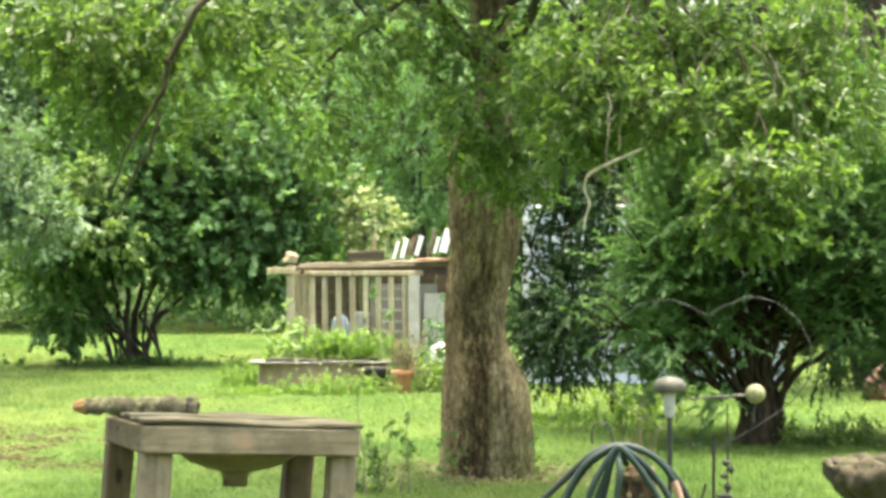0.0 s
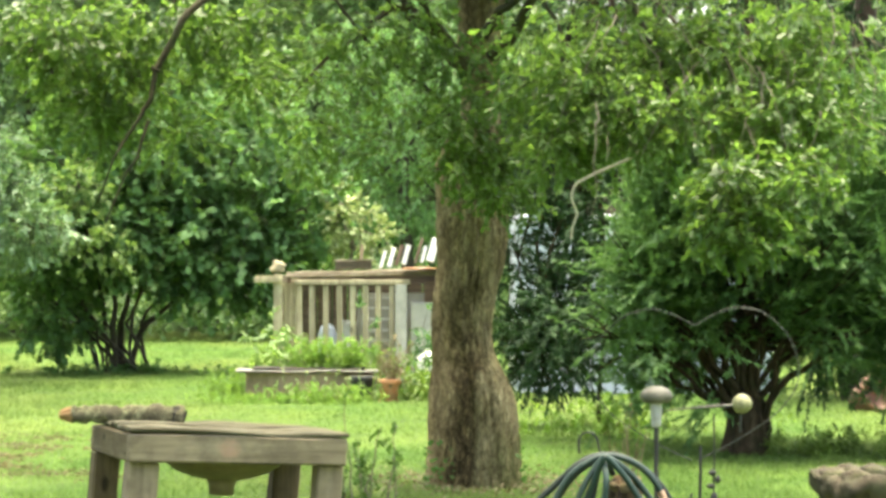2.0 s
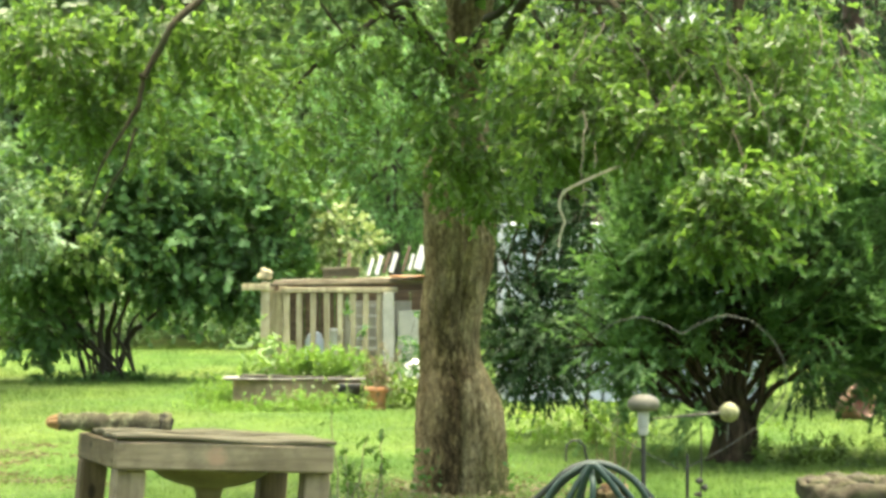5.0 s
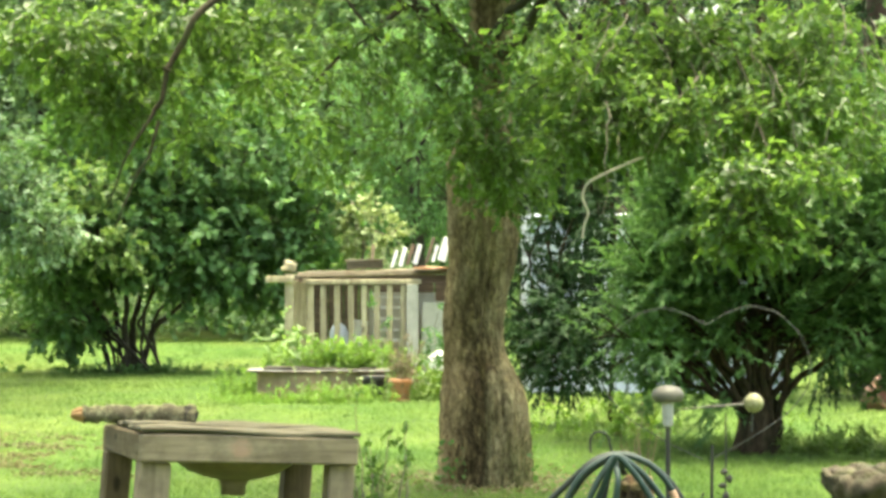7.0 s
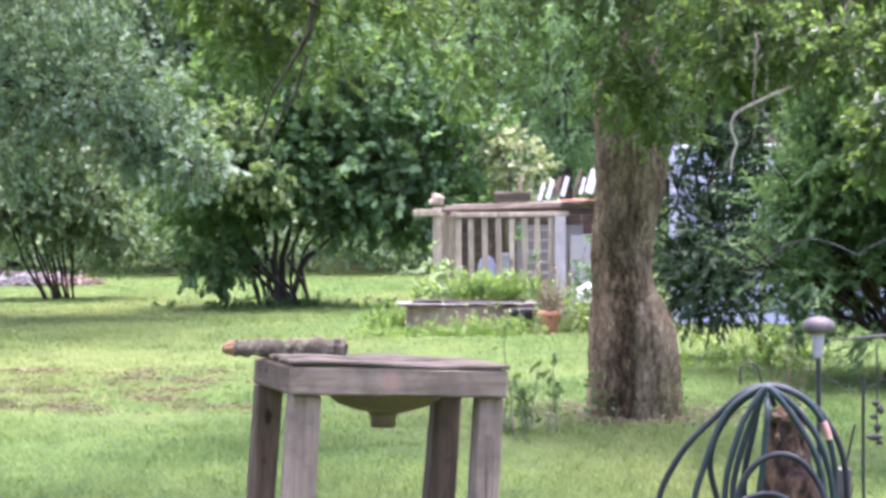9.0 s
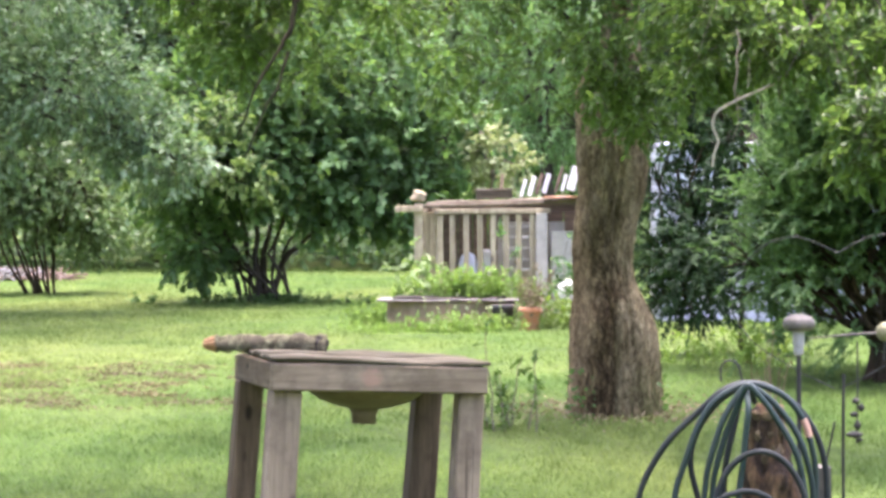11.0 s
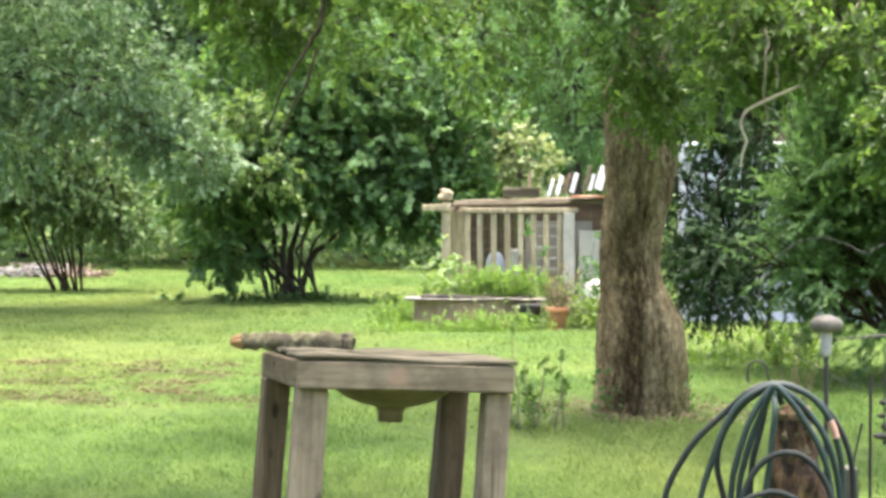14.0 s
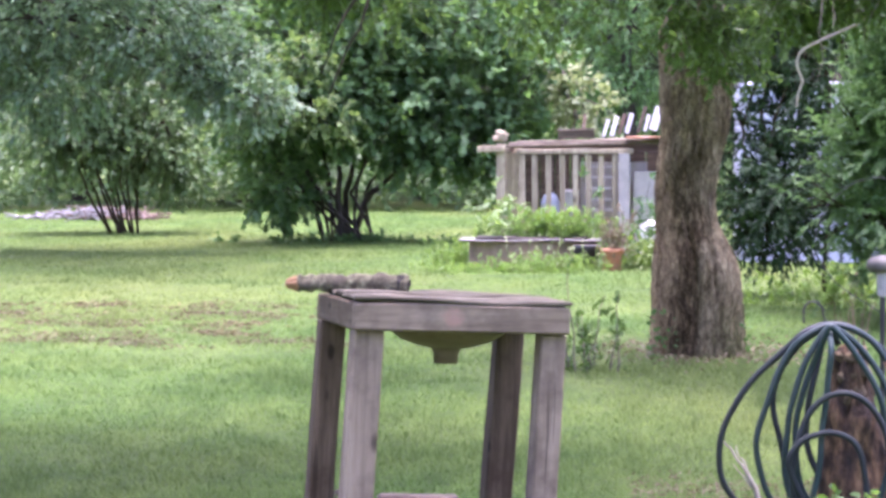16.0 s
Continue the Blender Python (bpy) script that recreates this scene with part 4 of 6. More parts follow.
    # far-side sprays, hanging nearly to the ground, shade put into the needle colour
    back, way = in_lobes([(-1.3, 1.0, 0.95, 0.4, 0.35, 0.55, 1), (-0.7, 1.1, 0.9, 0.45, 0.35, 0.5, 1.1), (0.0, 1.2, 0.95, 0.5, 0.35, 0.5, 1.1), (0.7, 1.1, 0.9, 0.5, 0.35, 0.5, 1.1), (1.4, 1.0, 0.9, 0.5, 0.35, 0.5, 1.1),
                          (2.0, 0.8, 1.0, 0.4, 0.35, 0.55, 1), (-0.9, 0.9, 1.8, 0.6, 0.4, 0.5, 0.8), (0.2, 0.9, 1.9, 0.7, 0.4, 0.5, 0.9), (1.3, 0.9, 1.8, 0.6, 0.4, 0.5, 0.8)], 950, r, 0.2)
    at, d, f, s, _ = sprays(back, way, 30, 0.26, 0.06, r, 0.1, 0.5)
    leaf_cloud("inner_foliage", at, d, f, s, s * 0.3, "lance", M_SHADENEEDLE, tr, "sprays with shade put into their darker colour", 0.1, 0.2)
    at, d, f, s, lines = sprays(np.array(pl), np.array(hd), 29, 0.30, 0.058, r, 0.05, 0.36)
    leaf_cloud("crown", at, d, f, s, s * 0.28, "lance", M_CEDAR, tr, "dark green feathery sprays", 0.1, 0.2)


cedar()
vine = thing("dead_branch", "bleached crooked dead branch hanging from the big tree", "branch", (0.773, 12.3, 1.479))
tubes("stem", [(np.array([(0.5, 0.34, 0.68), (0.38, 0.2, 0.54), (0.241, 0.079, 0.431), (0.115, 0.0, 0.376), (0.071, 0.0, 0.356), (0.026, 0.0, 0.334), (-0.028, 0.0, 0.306), (-0.051, 0.0, 0.281), (-0.063, 0.0, 0.244), (-0.06, 0.0, 0.207), (-0.043, 0.0, 0.173), (-0.034, 0.0, 0.144), (-0.046, 0.0, 0.11), (-0.057, 0.0, 0.078), (-0.065, 0.0, 0.018)]), np.linspace(0.0085, 0.0055, 15))], M_PALE, vine, sides=8)

# ---- shrubs and trees beyond ----
make_tree("broadleaf_shrub", "large many-stemmed shrub with broad dark green leaves", "shrub", (-3.85, 29.4, 0),
          [([(0.05 * i - 0.12, 0.1 * (i % 3) - 0.1, -0.05), (x * 0.45, 0.2 * (i % 3 - 1), 0.6), (x, 0.3 * (i % 3 - 1), z)], [0.06 if i == 4 else 0.042 if i in (3, 5) else 0.022, 0.036 if i in (3, 4, 5) else 0.019, 0.014])
           for i, (x, z) in enumerate([(-0.75, 1.1), (-0.5, 1.25), (-0.3, 1.35), (0.05, 1.5), (0.2, 1.6), (0.85, 1.0), (0.55, 1.4), (-0.9, 0.75), (-0.62, 1.2), (-0.4, 1.0), (-0.2, 1.2), (0.7, 1.2), (0.4, 1.1), (-0.85, 0.95)])],
          [(-0.75, -0.1, 1.45, 0.6, 0.8, 0.55, 1.0), (0.0, -0.3, 1.85, 0.75, 0.9, 0.6, 1.6), (0.85, -0.2, 1.6, 0.75, 0.8, 0.6, 1.5), (1.55, 0, 1.75, 0.75, 0.8, 0.75, 1.4),
           (0.6, 0, 2.6, 0.9, 0.9, 0.65, 1.5), (-0.6, 0.1, 2.5, 0.8, 0.8, 0.6, 1.2), (1.6, 0.2, 2.7, 0.8, 0.8, 0.6, 1.2), (0.3, 0.2, 3.4, 1.2, 1.0, 0.7, 1.5),
           (-0.65, -0.3, 0.7, 0.3, 0.5, 0.3, 0.4), (1.9, 0, 1.2, 0.35, 0.5, 0.35, 0.4), (1.2, -0.1, 1.15, 0.5, 0.5, 0.25, 0.4), (2.3, 0.3, 2.0, 0.5, 0.6, 0.7, 0.9), (2.2, 0.8, 1.1, 0.5, 0.5, 0.5, 0.6)],
          2150, 10, 0.32, 0.125, 0.75, "lobed", M_STEM, M_BUSH, 31, 0.3, 0.35)
# its four lobes from z 4.9 up are unseen, added to shade the lawn
make_tree("silvery_tree", "tall tree with fine drooping silvery green leaves", "tree", (-9.2, 27.0, 0),
          [([(0, 0, -0.1), (0.3, 0, 1.5), (0.9, 0, 3.0)], [0.25, 0.2, 0.12])],
          [(2.7, 0, 2.9, 1.1, 0.9, 0.8, 1.6), (3.6, -0.2, 2.6, 0.9, 0.8, 0.6, 1.2), (1.6, 0, 2.6, 1.0, 0.9, 0.8, 1.4), (2.4, 0.1, 1.9, 0.9, 0.7, 0.45, 1.0),
           (3.2, 0, 3.7, 1.2, 1.0, 0.7, 1.3), (1.6, 0.2, 4.0, 1.3, 1.0, 0.9, 1.3), (4.2, -0.2, 2.15, 0.6, 0.5, 0.25, 0.6), (4.75, -0.3, 1.75, 0.5, 0.4, 0.17, 0.5), (4.3, -0.2, 1.95, 0.4, 0.4, 0.2, 0.3), (0.8, 0, 2.2, 0.8, 0.8, 0.9, 0.7), (1.0, -2.0, 4.9, 1.8, 1.4, 0.3, 4.5), (3.2, -1.8, 4.9, 1.3, 1.2, 0.3, 2.6), (4.3, -3.0, 5.6, 1.9, 1.5, 0.3, 5.0), (4.6, 0.6, 5.6, 1.9, 1.7, 0.3, 2.2)],
          5600, 12, 0.30, 0.085, 0.5, "oval", M_STEM, M_SILVER, 37, 0.2, 0.35)
make_tree("light_shrub", "slender many-stemmed shrub with mid green leaves", "shrub", (-7.15, 31.6, 0),
          [([(0.04 * i, 0, -0.05), (x * 0.5, 0.1 * (i % 3 - 1), 0.7), (x, 0.2 * (i % 3 - 1), 1.5)], [0.019, 0.014, 0.008]) for i, x in enumerate((-0.7, -0.6, -0.4, -0.25, -0.1, 0.1, 0.25, 0.4, 0.55, 0.7))],
          [(-0.4, 0, 1.45, 0.6, 0.6, 0.6, 1), (0.4, 0, 1.3, 0.65, 0.6, 0.55, 1), (0, 0, 2.2, 0.9, 0.8, 0.7, 1.2), (0.85, 0, 1.0, 0.4, 0.4, 0.35, 0.5), (-0.9, 0, 1.2, 0.4, 0.4, 0.5, 0.5)],
          950, 10, 0.28, 0.10, 0.5, "oval", M_CEDARBARK, M_WOODS, 41, 0.3, 0.3)
make_tree("olive_shrub", "thin shrub with pale olive green leaves beside the larger shrub", "shrub", (-4.0, 29.6, 0),
          [([(0, 0, -0.05), (-0.25, 0, 0.8), (-0.5, -0.2, 1.6)], [0.022, 0.018, 0.012]), ([(0.08, 0.05, -0.05), (0.0, 0, 0.9), (-0.1, -0.3, 1.5)], [0.02, 0.015, 0.010])],
          [(-0.75, -1.4, 2.05, 0.35, 0.3, 0.28, 1), (-0.25, -1.5, 1.72, 0.38, 0.3, 0.2, 0.9), (0.2, -1.6, 1.5, 0.32, 0.25, 0.12, 0.5), (-0.9, -1.4, 1.6, 0.3, 0.3, 0.2, 0.5), (-0.1, -1.4, 2.2, 0.3, 0.3, 0.2, 0.5)], 260, 9, 0.22, 0.095, 0.55, "oval", M_STEM, M_OLIVE, 47, 0.25, 0.2)
make_tree("yellow_shrub", "thin shrub with pale yellowing leaves", "shrub", (-0.95, 29.2, 0),
          [([(0, 0, -0.05), (0.05, 0, 0.8), (0, 0, 1.5)], [0.03, 0.025, 0.015])],
          [(0, 0, 1.75, 0.42, 0.35, 0.28, 1), (-0.15, 0, 2.05, 0.22, 0.25, 0.2, 0.4), (0.25, 0, 1.6, 0.25, 0.25, 0.2, 0.4)], 130, 8, 0.2, 0.08, 0.6, "oval", M_TWIG, M_YELLOW, 43, 0.2, 0.2)


def woods():
    r = np.random.default_rng(53)
    # understorey along the far edge of the lawn
    n = 52000
    x = r.uniform(-14, 10, n)
    y = 39.5 + 4.5 * r.random(n)
    top = 0.9 + 1.1 * (y - 39.3) / 4.5 + np.array([0.8 * noise.noise(Vector((a * 0.8, b * 0.8, 2))) for a, b in zip(x, y)])
    z = top * r.random(n) ** 0.45
    c = leaf_cloud("undergrowth", np.stack([x, y, np.maximum(z, 0.02)], -1), unit(r.normal(0, 1, (n, 3)) + (0, -0.4, 0)), unit(r.normal(0, 0.6, (n, 3)) + (0, -0.3, 1)), 0.13 * r.uniform(0.6, 1.4, n), 0.08, "diamond", M_LIGHT, None)
    tagged(c, "light green tangled undergrowth at the lawn's edge", "undergrowth", kind="stuff")
    # one woodland tree, set out again and again at other turns and sizes
    first = make_tree("woodland_tree", "tall leafy green woodland tree", "tree", (-11.0, 46.0, 0),
                      [([(0, 0, -0.1), (0.1, 0, 3.0), (0, 0.1, 7.0)], [0.2, 0.15, 0.07])],
                      [(0, -0.4, 2.3, 1.6, 1.4, 1.1, 1.3), (1.3, -0.2, 3.4, 1.5, 1.3, 1.0, 1.2), (-1.3, 0.2, 3.7, 1.5, 1.3, 1.1, 1.2), (0.1, -0.6, 4.9, 1.8, 1.5, 1.1, 1.4),
                       (0.9, 0.3, 6.3, 1.6, 1.5, 1.1, 1.1), (-0.8, 0, 6.8, 1.5, 1.4, 1.1, 1.1), (0, 0, 8.2, 1.5, 1.4, 1.0, 1.0)],
                      1500, 10, 0.55, 0.20, 0.55, "diamond", M_STEM, M_WOODS, 59, 0.3, 0.5, "woods behind the lawn", limb_r=0.05)
    for x, y, s, a in [(-7.6, 45.0, 1.0, 70), (-4.4, 46.5, 1.15, 200), (-1.6, 43.5, 0.85, 310), (0.8, 45.0, 1.0, 25), (6.8, 45.5, 1.0, 250), (9.8, 47.0, 1.1, 10),
                       (-13.0, 52.0, 1.4, 40), (-9.0, 53.0, 1.4, 150), (-5.5, 54.0, 1.5, 280), (-2.0, 52.0, 1.4, 100), (0.4, 53.0, 1.5, 330), (6.6, 54.0, 1.4, 190), (9.5, 53.0, 1.5, 60)]:
        c = copy_thing(first, pose(x, y, 0, 0, 0, a))
        c.scale = (s, s, s)


woods()
make_tree("feathery_tree", "tree with feathery pale green foliage behind the shed", "tree", (-0.4, 36.5, 0),
          [([(0, 0, -0.1), (0.05, 0, 1.5), (0, 0, 3.0)], [0.12, 0.1, 0.06])],
          [(-0.6, 0, 2.3, 0.9, 0.7, 0.5, 1), (0.5, 0, 2.3, 0.9, 0.7, 0.6, 1), (0, 0, 3.2, 1.2, 0.9, 0.7, 1.3), (-0.6, 0, 4.1, 1.2, 0.9, 0.7, 1.2), (0.8, 0, 4.3, 1.2, 0.9, 0.8, 1.2)],
          1000, 14, 0.45, 0.11, 0.32, "lance", M_STEM, M_FEATHER, 61, 0.3, 0.2)
make_tree("dark_cedar", "dark cedar with a reddish brown trunk", "tree", (4.25, 24.0, 0),
          [([(0, 0, -0.1), (0.0, 0, 3.0), (0, 0, 7.0)], [0.15, 0.13, 0.07])],
          [(-0.9, -0.5, 3.0, 0.6, 0.6, 0.8, 1.3), (-1.0, -0.3, 4.3, 0.8, 0.6, 0.8, 1.2), (-0.6, 0.6, 2.3, 0.8, 0.7, 0.7, 1), (0.5, 0.5, 1.6, 0.7, 0.7, 0.7, 1), (0.9, 0.3, 3.2, 0.9, 0.9, 0.8, 1), (-0.6, 0.8, 3.8, 1.0, 0.9, 0.9, 1), (-0.2, 0.2, 1.2, 0.8, 0.5, 0.5, 0.8), (-0.1, -0.4, 0.6, 0.7, 0.4, 0.35, 0.6), (0.05, -0.6, 2.6, 0.6, 0.3, 0.7, 1.1), (0.1, -0.6, 3.9, 0.7, 0.3, 0.7, 0.9)],
          1600, 20, 0.3, 0.075, 0.28, "lance", M_REDTRUNK, M_SHADENEEDLE, 67, 0.3, 0.3)
make_tree("dark_cedar", "dark cedar half hidden behind the larger cedar", "tree", (1.38, 20.0, 0),
          [([(0, 0, -0.1), (0.0, 0, 2.0), (0, 0, 4.0)], [0.02, 0.02, 0.015])],
          [(-0.33, 0, 2.5, 0.6, 0.5, 0.5, 1.2), (0.3, 0.1, 1.8, 0.45, 0.5, 0.35, 0.5), (0.1, 0, 3.5, 0.6, 0.5, 0.6, 0.8), (0.3, 0.2, 1.2, 0.35, 0.4, 0.35, 0.3), (-0.30, 0, 1.95, 0.35, 0.35, 0.3, 0.8), (-0.45, 0.1, 0.60, 0.34, 0.4, 0.30, 1.3),
           (-0.50, 0, 0.85, 0.26, 0.35, 0.16, 0.7), (-0.28, 0.1, 0.98, 0.22, 0.3, 0.3, 0.9), (-0.66, 0.1, 1.40, 0.08, 0.25, 0.38, 0.45), (-0.22, 0.1, 1.45, 0.22, 0.3, 0.22, 0.8), (0.45, 0.1, 0.75, 0.4, 0.4, 0.25, 0.6)],
          1450, 24, 0.22, 0.06, 0.3, "lance", M_CEDARBARK, M_SHADENEEDLE, 71, 0.12, 0.2)
# unseen tree, added so that its shade lies over the near lawn
make_tree("shade_tree", "tall broad unseen tree added to shade the near lawn", "tree", (-6.0, 5.8, 0),
          [([(0, 0, -0.1), (0.4, 0, 2.5), (1.5, 0.4, 5.0)], [0.28, 0.22, 0.14])],
          [(1.5, 4.6, 4.4, 1.6, 1.3, 0.5, 1.4), (3.6, 4.6, 4.4, 1.7, 1.3, 0.5, 1.4), (5.6, 4.5, 4.4, 1.7, 1.3, 0.5, 1.4), (2.8, 2.8, 4.6, 2.4, 1.2, 0.5, 1.4), (2.6, 0.6, 5.2, 2.2, 1.5, 0.6, 1), (6.0, 0.4, 5.4, 2.4, 1.5, 0.6, 1)],
          1100, 9, 0.5, 0.24, 0.65, "diamond", M_STEM, M_OAK, 73, 0.2, 0.2, limb_r=0.07)


# ---- shed frame with railing ----
def slatted_shed():
    sh = thing("slatted_shed", "open weathered timber crib with upright slats and a flat board roof", "shed", (-1.25, 26.0, 0))

    def up(name, x, y, w, z1, seed, mat=M_SHEDWOOD, d=0.05):
        part(name, board(w, d, z1 + 0.05, (x, y, (z1 - 0.05) / 2), 0.005, 0.006, seed), mat, sh)

    up("post", -0.395, 0.05, 0.10, 1.22, 1, d=0.10)
    up("post", 0.925, -0.02, 0.12, 1.11, 2, M_PANEL, 0.09)
    up("post", -0.28, 1.35, 0.09, 1.20, 3)
    up("post", 1.5, 1.35, 0.09, 1.20, 4)
    for i in range(8):
        up("slat", -0.165 + 0.142 * i + 0.006 * math.sin(i * 5), 0.0, 0.062, 1.10, 10 + i, d=0.035)
    for i in range(4):
        up("side_slat", -0.36 + 0.03 * i, 0.28 + 0.27 * i, 0.05, 1.12, 24 + i, d=0.05)
    for i in range(7):
        up("back_board", -0.29 + 0.17 * i, 1.3, 0.162, 1.12, 30 + i, M_OLDBOARD, 0.03)
    for i in range(4):
        up("back_board", 0.90 + 0.17 * i, 1.3, 0.162, 1.12, 40 + i, M_OLDBOARD, 0.03)
    part("front_rail", board(1.25, 0.06, 0.055, (0.40, -0.012, 1.135), 0.006, 0.006, 5), M_SHEDWOOD, sh)
    part("side_rail", board(0.055, 1.3, 0.075, (-0.40, 0.72, 1.16), 0.006, 0.006, 6), M_SHEDWOOD, sh)
    part("back_rail", board(1.9, 0.06, 0.09, (0.55, 1.36, 1.16), 0.006, 0.006, 7), M_OLDBOARD, sh)
    for i, (y, z) in enumerate([(0.09, 1.215), (0.30, 1.235), (0.55, 1.235), (0.80, 1.24), (1.05, 1.245), (1.3, 1.25)]):
        part("roof_board", board(2.0 - 0.06 * (i % 3), 0.16, 0.03, (0.60 + 0.04 * (i % 2), y, z), 0.005, 0.012, 50 + i, 6, pose(0, 0, 0, 0, -1.6, 0.8 * (i % 3 - 1))), M_ROOFWOOD, sh)
    part("roof_sheet", board(0.62, 0.5, 0.02, (1.25, 0.05, 1.285), 0.003, 0.012, 60, 6), M_RUST, sh, "rusty orange metal sheet")
    part("cross_beam", board(0.30, 0.08, 0.07, (-0.50, 0.0, 1.16), 0.008, 0.01, 61), M_SHEDWOOD, sh)
    part("side_panel", board(0.62, 0.03, 0.92, (1.34, 0.02, 0.46), 0.004, 0.004, 62), M_PANEL, sh, "pale grey sheet panel")
    knob = lathe([(0.01, 0), (0.065, 0.01), (0.075, 0.035), (0.070, 0.06), (0.072, 0.085), (0.050, 0.12), (0.02, 0.13)], 18, 0.3, 2)
    for v in knob.verts:
        v.co += Vector((v.co.x, v.co.y, 0.01)).normalized() * 0.045 * noise.noise(v.co * 17 + Vector((3, 1, 0)))
    part("post_cap", knob, M_SHEDWOOD, sh, "rough weathered block on the corner post", True).location = (-0.395, 0.05, 1.235)
    # things stored inside
    win = thing("window_sash", "old white divided window sash leaning inside the shed", "window", (-0.56, 26.06, 0.50), rx=-1)
    for x in (-0.13, 0.0, 0.13):
        part("stile", board(0.028, 0.03, 0.48, (x, 0, 0.24), 0.003), M_WHITE, win)
    for z in (0.01, 0.12, 0.24, 0.36, 0.47):
        part("muntin", board(0.29, 0.026, 0.024, (0, 0.002, z), 0.003), M_WHITE, win)
    sheet = thing("grey_sheet", "pale grey sheet leaning inside the shed", "sheet", (-0.44, 26.16, 0), rx=-3)
    part("panel", board(0.72, 0.02, 1.02, (0, 0, 0.51), 0.003, 0.004, 8), M_PANEL, sheet)
    crate = thing("storage_crate", "grey wooden crate inside the shed", "crate", (-0.5, 27.0, 0))
    for i in range(4):
        part("board", board(0.85, 0.5, 0.13, (0, 0, 0.068 + 0.135 * i), 0.006, 0.004, i), M_GREYWOOD, crate)
    drum = thing("plastic_drum", "pale blue plastic drum with a domed top", "drum", (-1.12, 26.17, 0))
    part("body", lathe([(0.10, 0), (0.105, 0.05), (0.105, 0.45), (0.10, 0.58), (0.07, 0.66), (0.02, 0.69)], 20), M_BLUE, drum, smooth=True)
    jug = thing("white_bucket", "white plastic bucket standing in the shed", "bucket", (-0.90, 26.17, 0))
    part("body", lathe([(0.075, 0), (0.09, 0.68), (0.095, 0.70), (0.085, 0.72)], 18), M_WHITE, jug, smooth=True)
    # lumber and boards on the roof
    box = thing("wooden_box", "dark grey shallow wooden box on the shed roof", "box", (-0.85, 26.55, 1.267), ry=-1.6)
    part("body", board(0.40, 0.3, 0.085, (0, 0, 0.045), 0.006, 0.008, 3), M_TOPWOOD, box)
    part("lid", board(0.42, 0.32, 0.02, (0, 0, 0.10), 0.004, 0.006, 4), M_ROOFWOOD, box)
    for i, (x, m, h, w) in enumerate([(-0.62, M_GREYWOOD, 0.27, 0.05), (-0.40, M_WHITE, 0.20, 0.045), (-0.31, M_WHITE, 0.22, 0.055), (-0.23, M_OLDBOARD, 0.24, 0.05), (-0.15, M_WHITE, 0.23, 0.065), (-0.02, M_OLDBOARD, 0.30, 0.04), (0.05, M_WHITE, 0.19, 0.045), (0.14, M_WHITE, 0.27, 0.11)]):
        o = thing("leaning_board", ("white painted" if m is M_WHITE else "dark weathered") + " short board propped up on the shed roof", "board", (x - 0.16, 26.6 + 0.02 * i, 1.275 + 0.012 * i), ry=16 if i else 4, rx=-10, group="boards on the shed roof")
        part("plank", board(w * 0.8, 0.022, h, (0, 0, h / 2), 0.003, 0.004, 70 + i), m, o)


slatted_shed()


def weeds(name, label, cat, at, spread, height, n_stems, per, leaf, ratio, shape, mat, seed, stem_mat=M_WEED, droop=0.2):
    r = np.random.default_rng(seed)
    w = thing(name, label, cat, at)
    lines, pl, hd = [], [], []
    for _ in range(n_stems):
        a = np.array([r.normal(0, spread[0] * 0.5), r.normal(0, spread[1] * 0.5), -0.02])
        h = height * r.uniform(0.45, 1.1)
        b = a + np.array([r.normal(0, 0.22 * h), r.normal(0, 0.22 * h), h])
        p = bend(a, b, 0, 0.08, 6, r)
        lines.append((p, np.linspace(0.006, 0.002, 6)))
        for t in np.linspace(0.2, 1, 5):
            q = np.array([np.interp(t, np.linspace(0, 1, 6), p[:, c]) for c in range(3)])
            pl.append(q)
            hd.append(unit(r.normal(0, 1, 3) + (0, 0, 0.4)))
    tagged(tubes("stem_mass", lines, stem_mat, w, sides=4), kind="stuff")
    at2, d, f, s, _ = sprays(np.array(pl), np.array(hd), per, leaf * 1.6, leaf, r, droop, 0.8)
    at2[:, 2] = np.maximum(at2[:, 2], 0.01)
    leaf_cloud("leaves", at2, d, f, s, s * ratio, shape, mat, w)
    return w


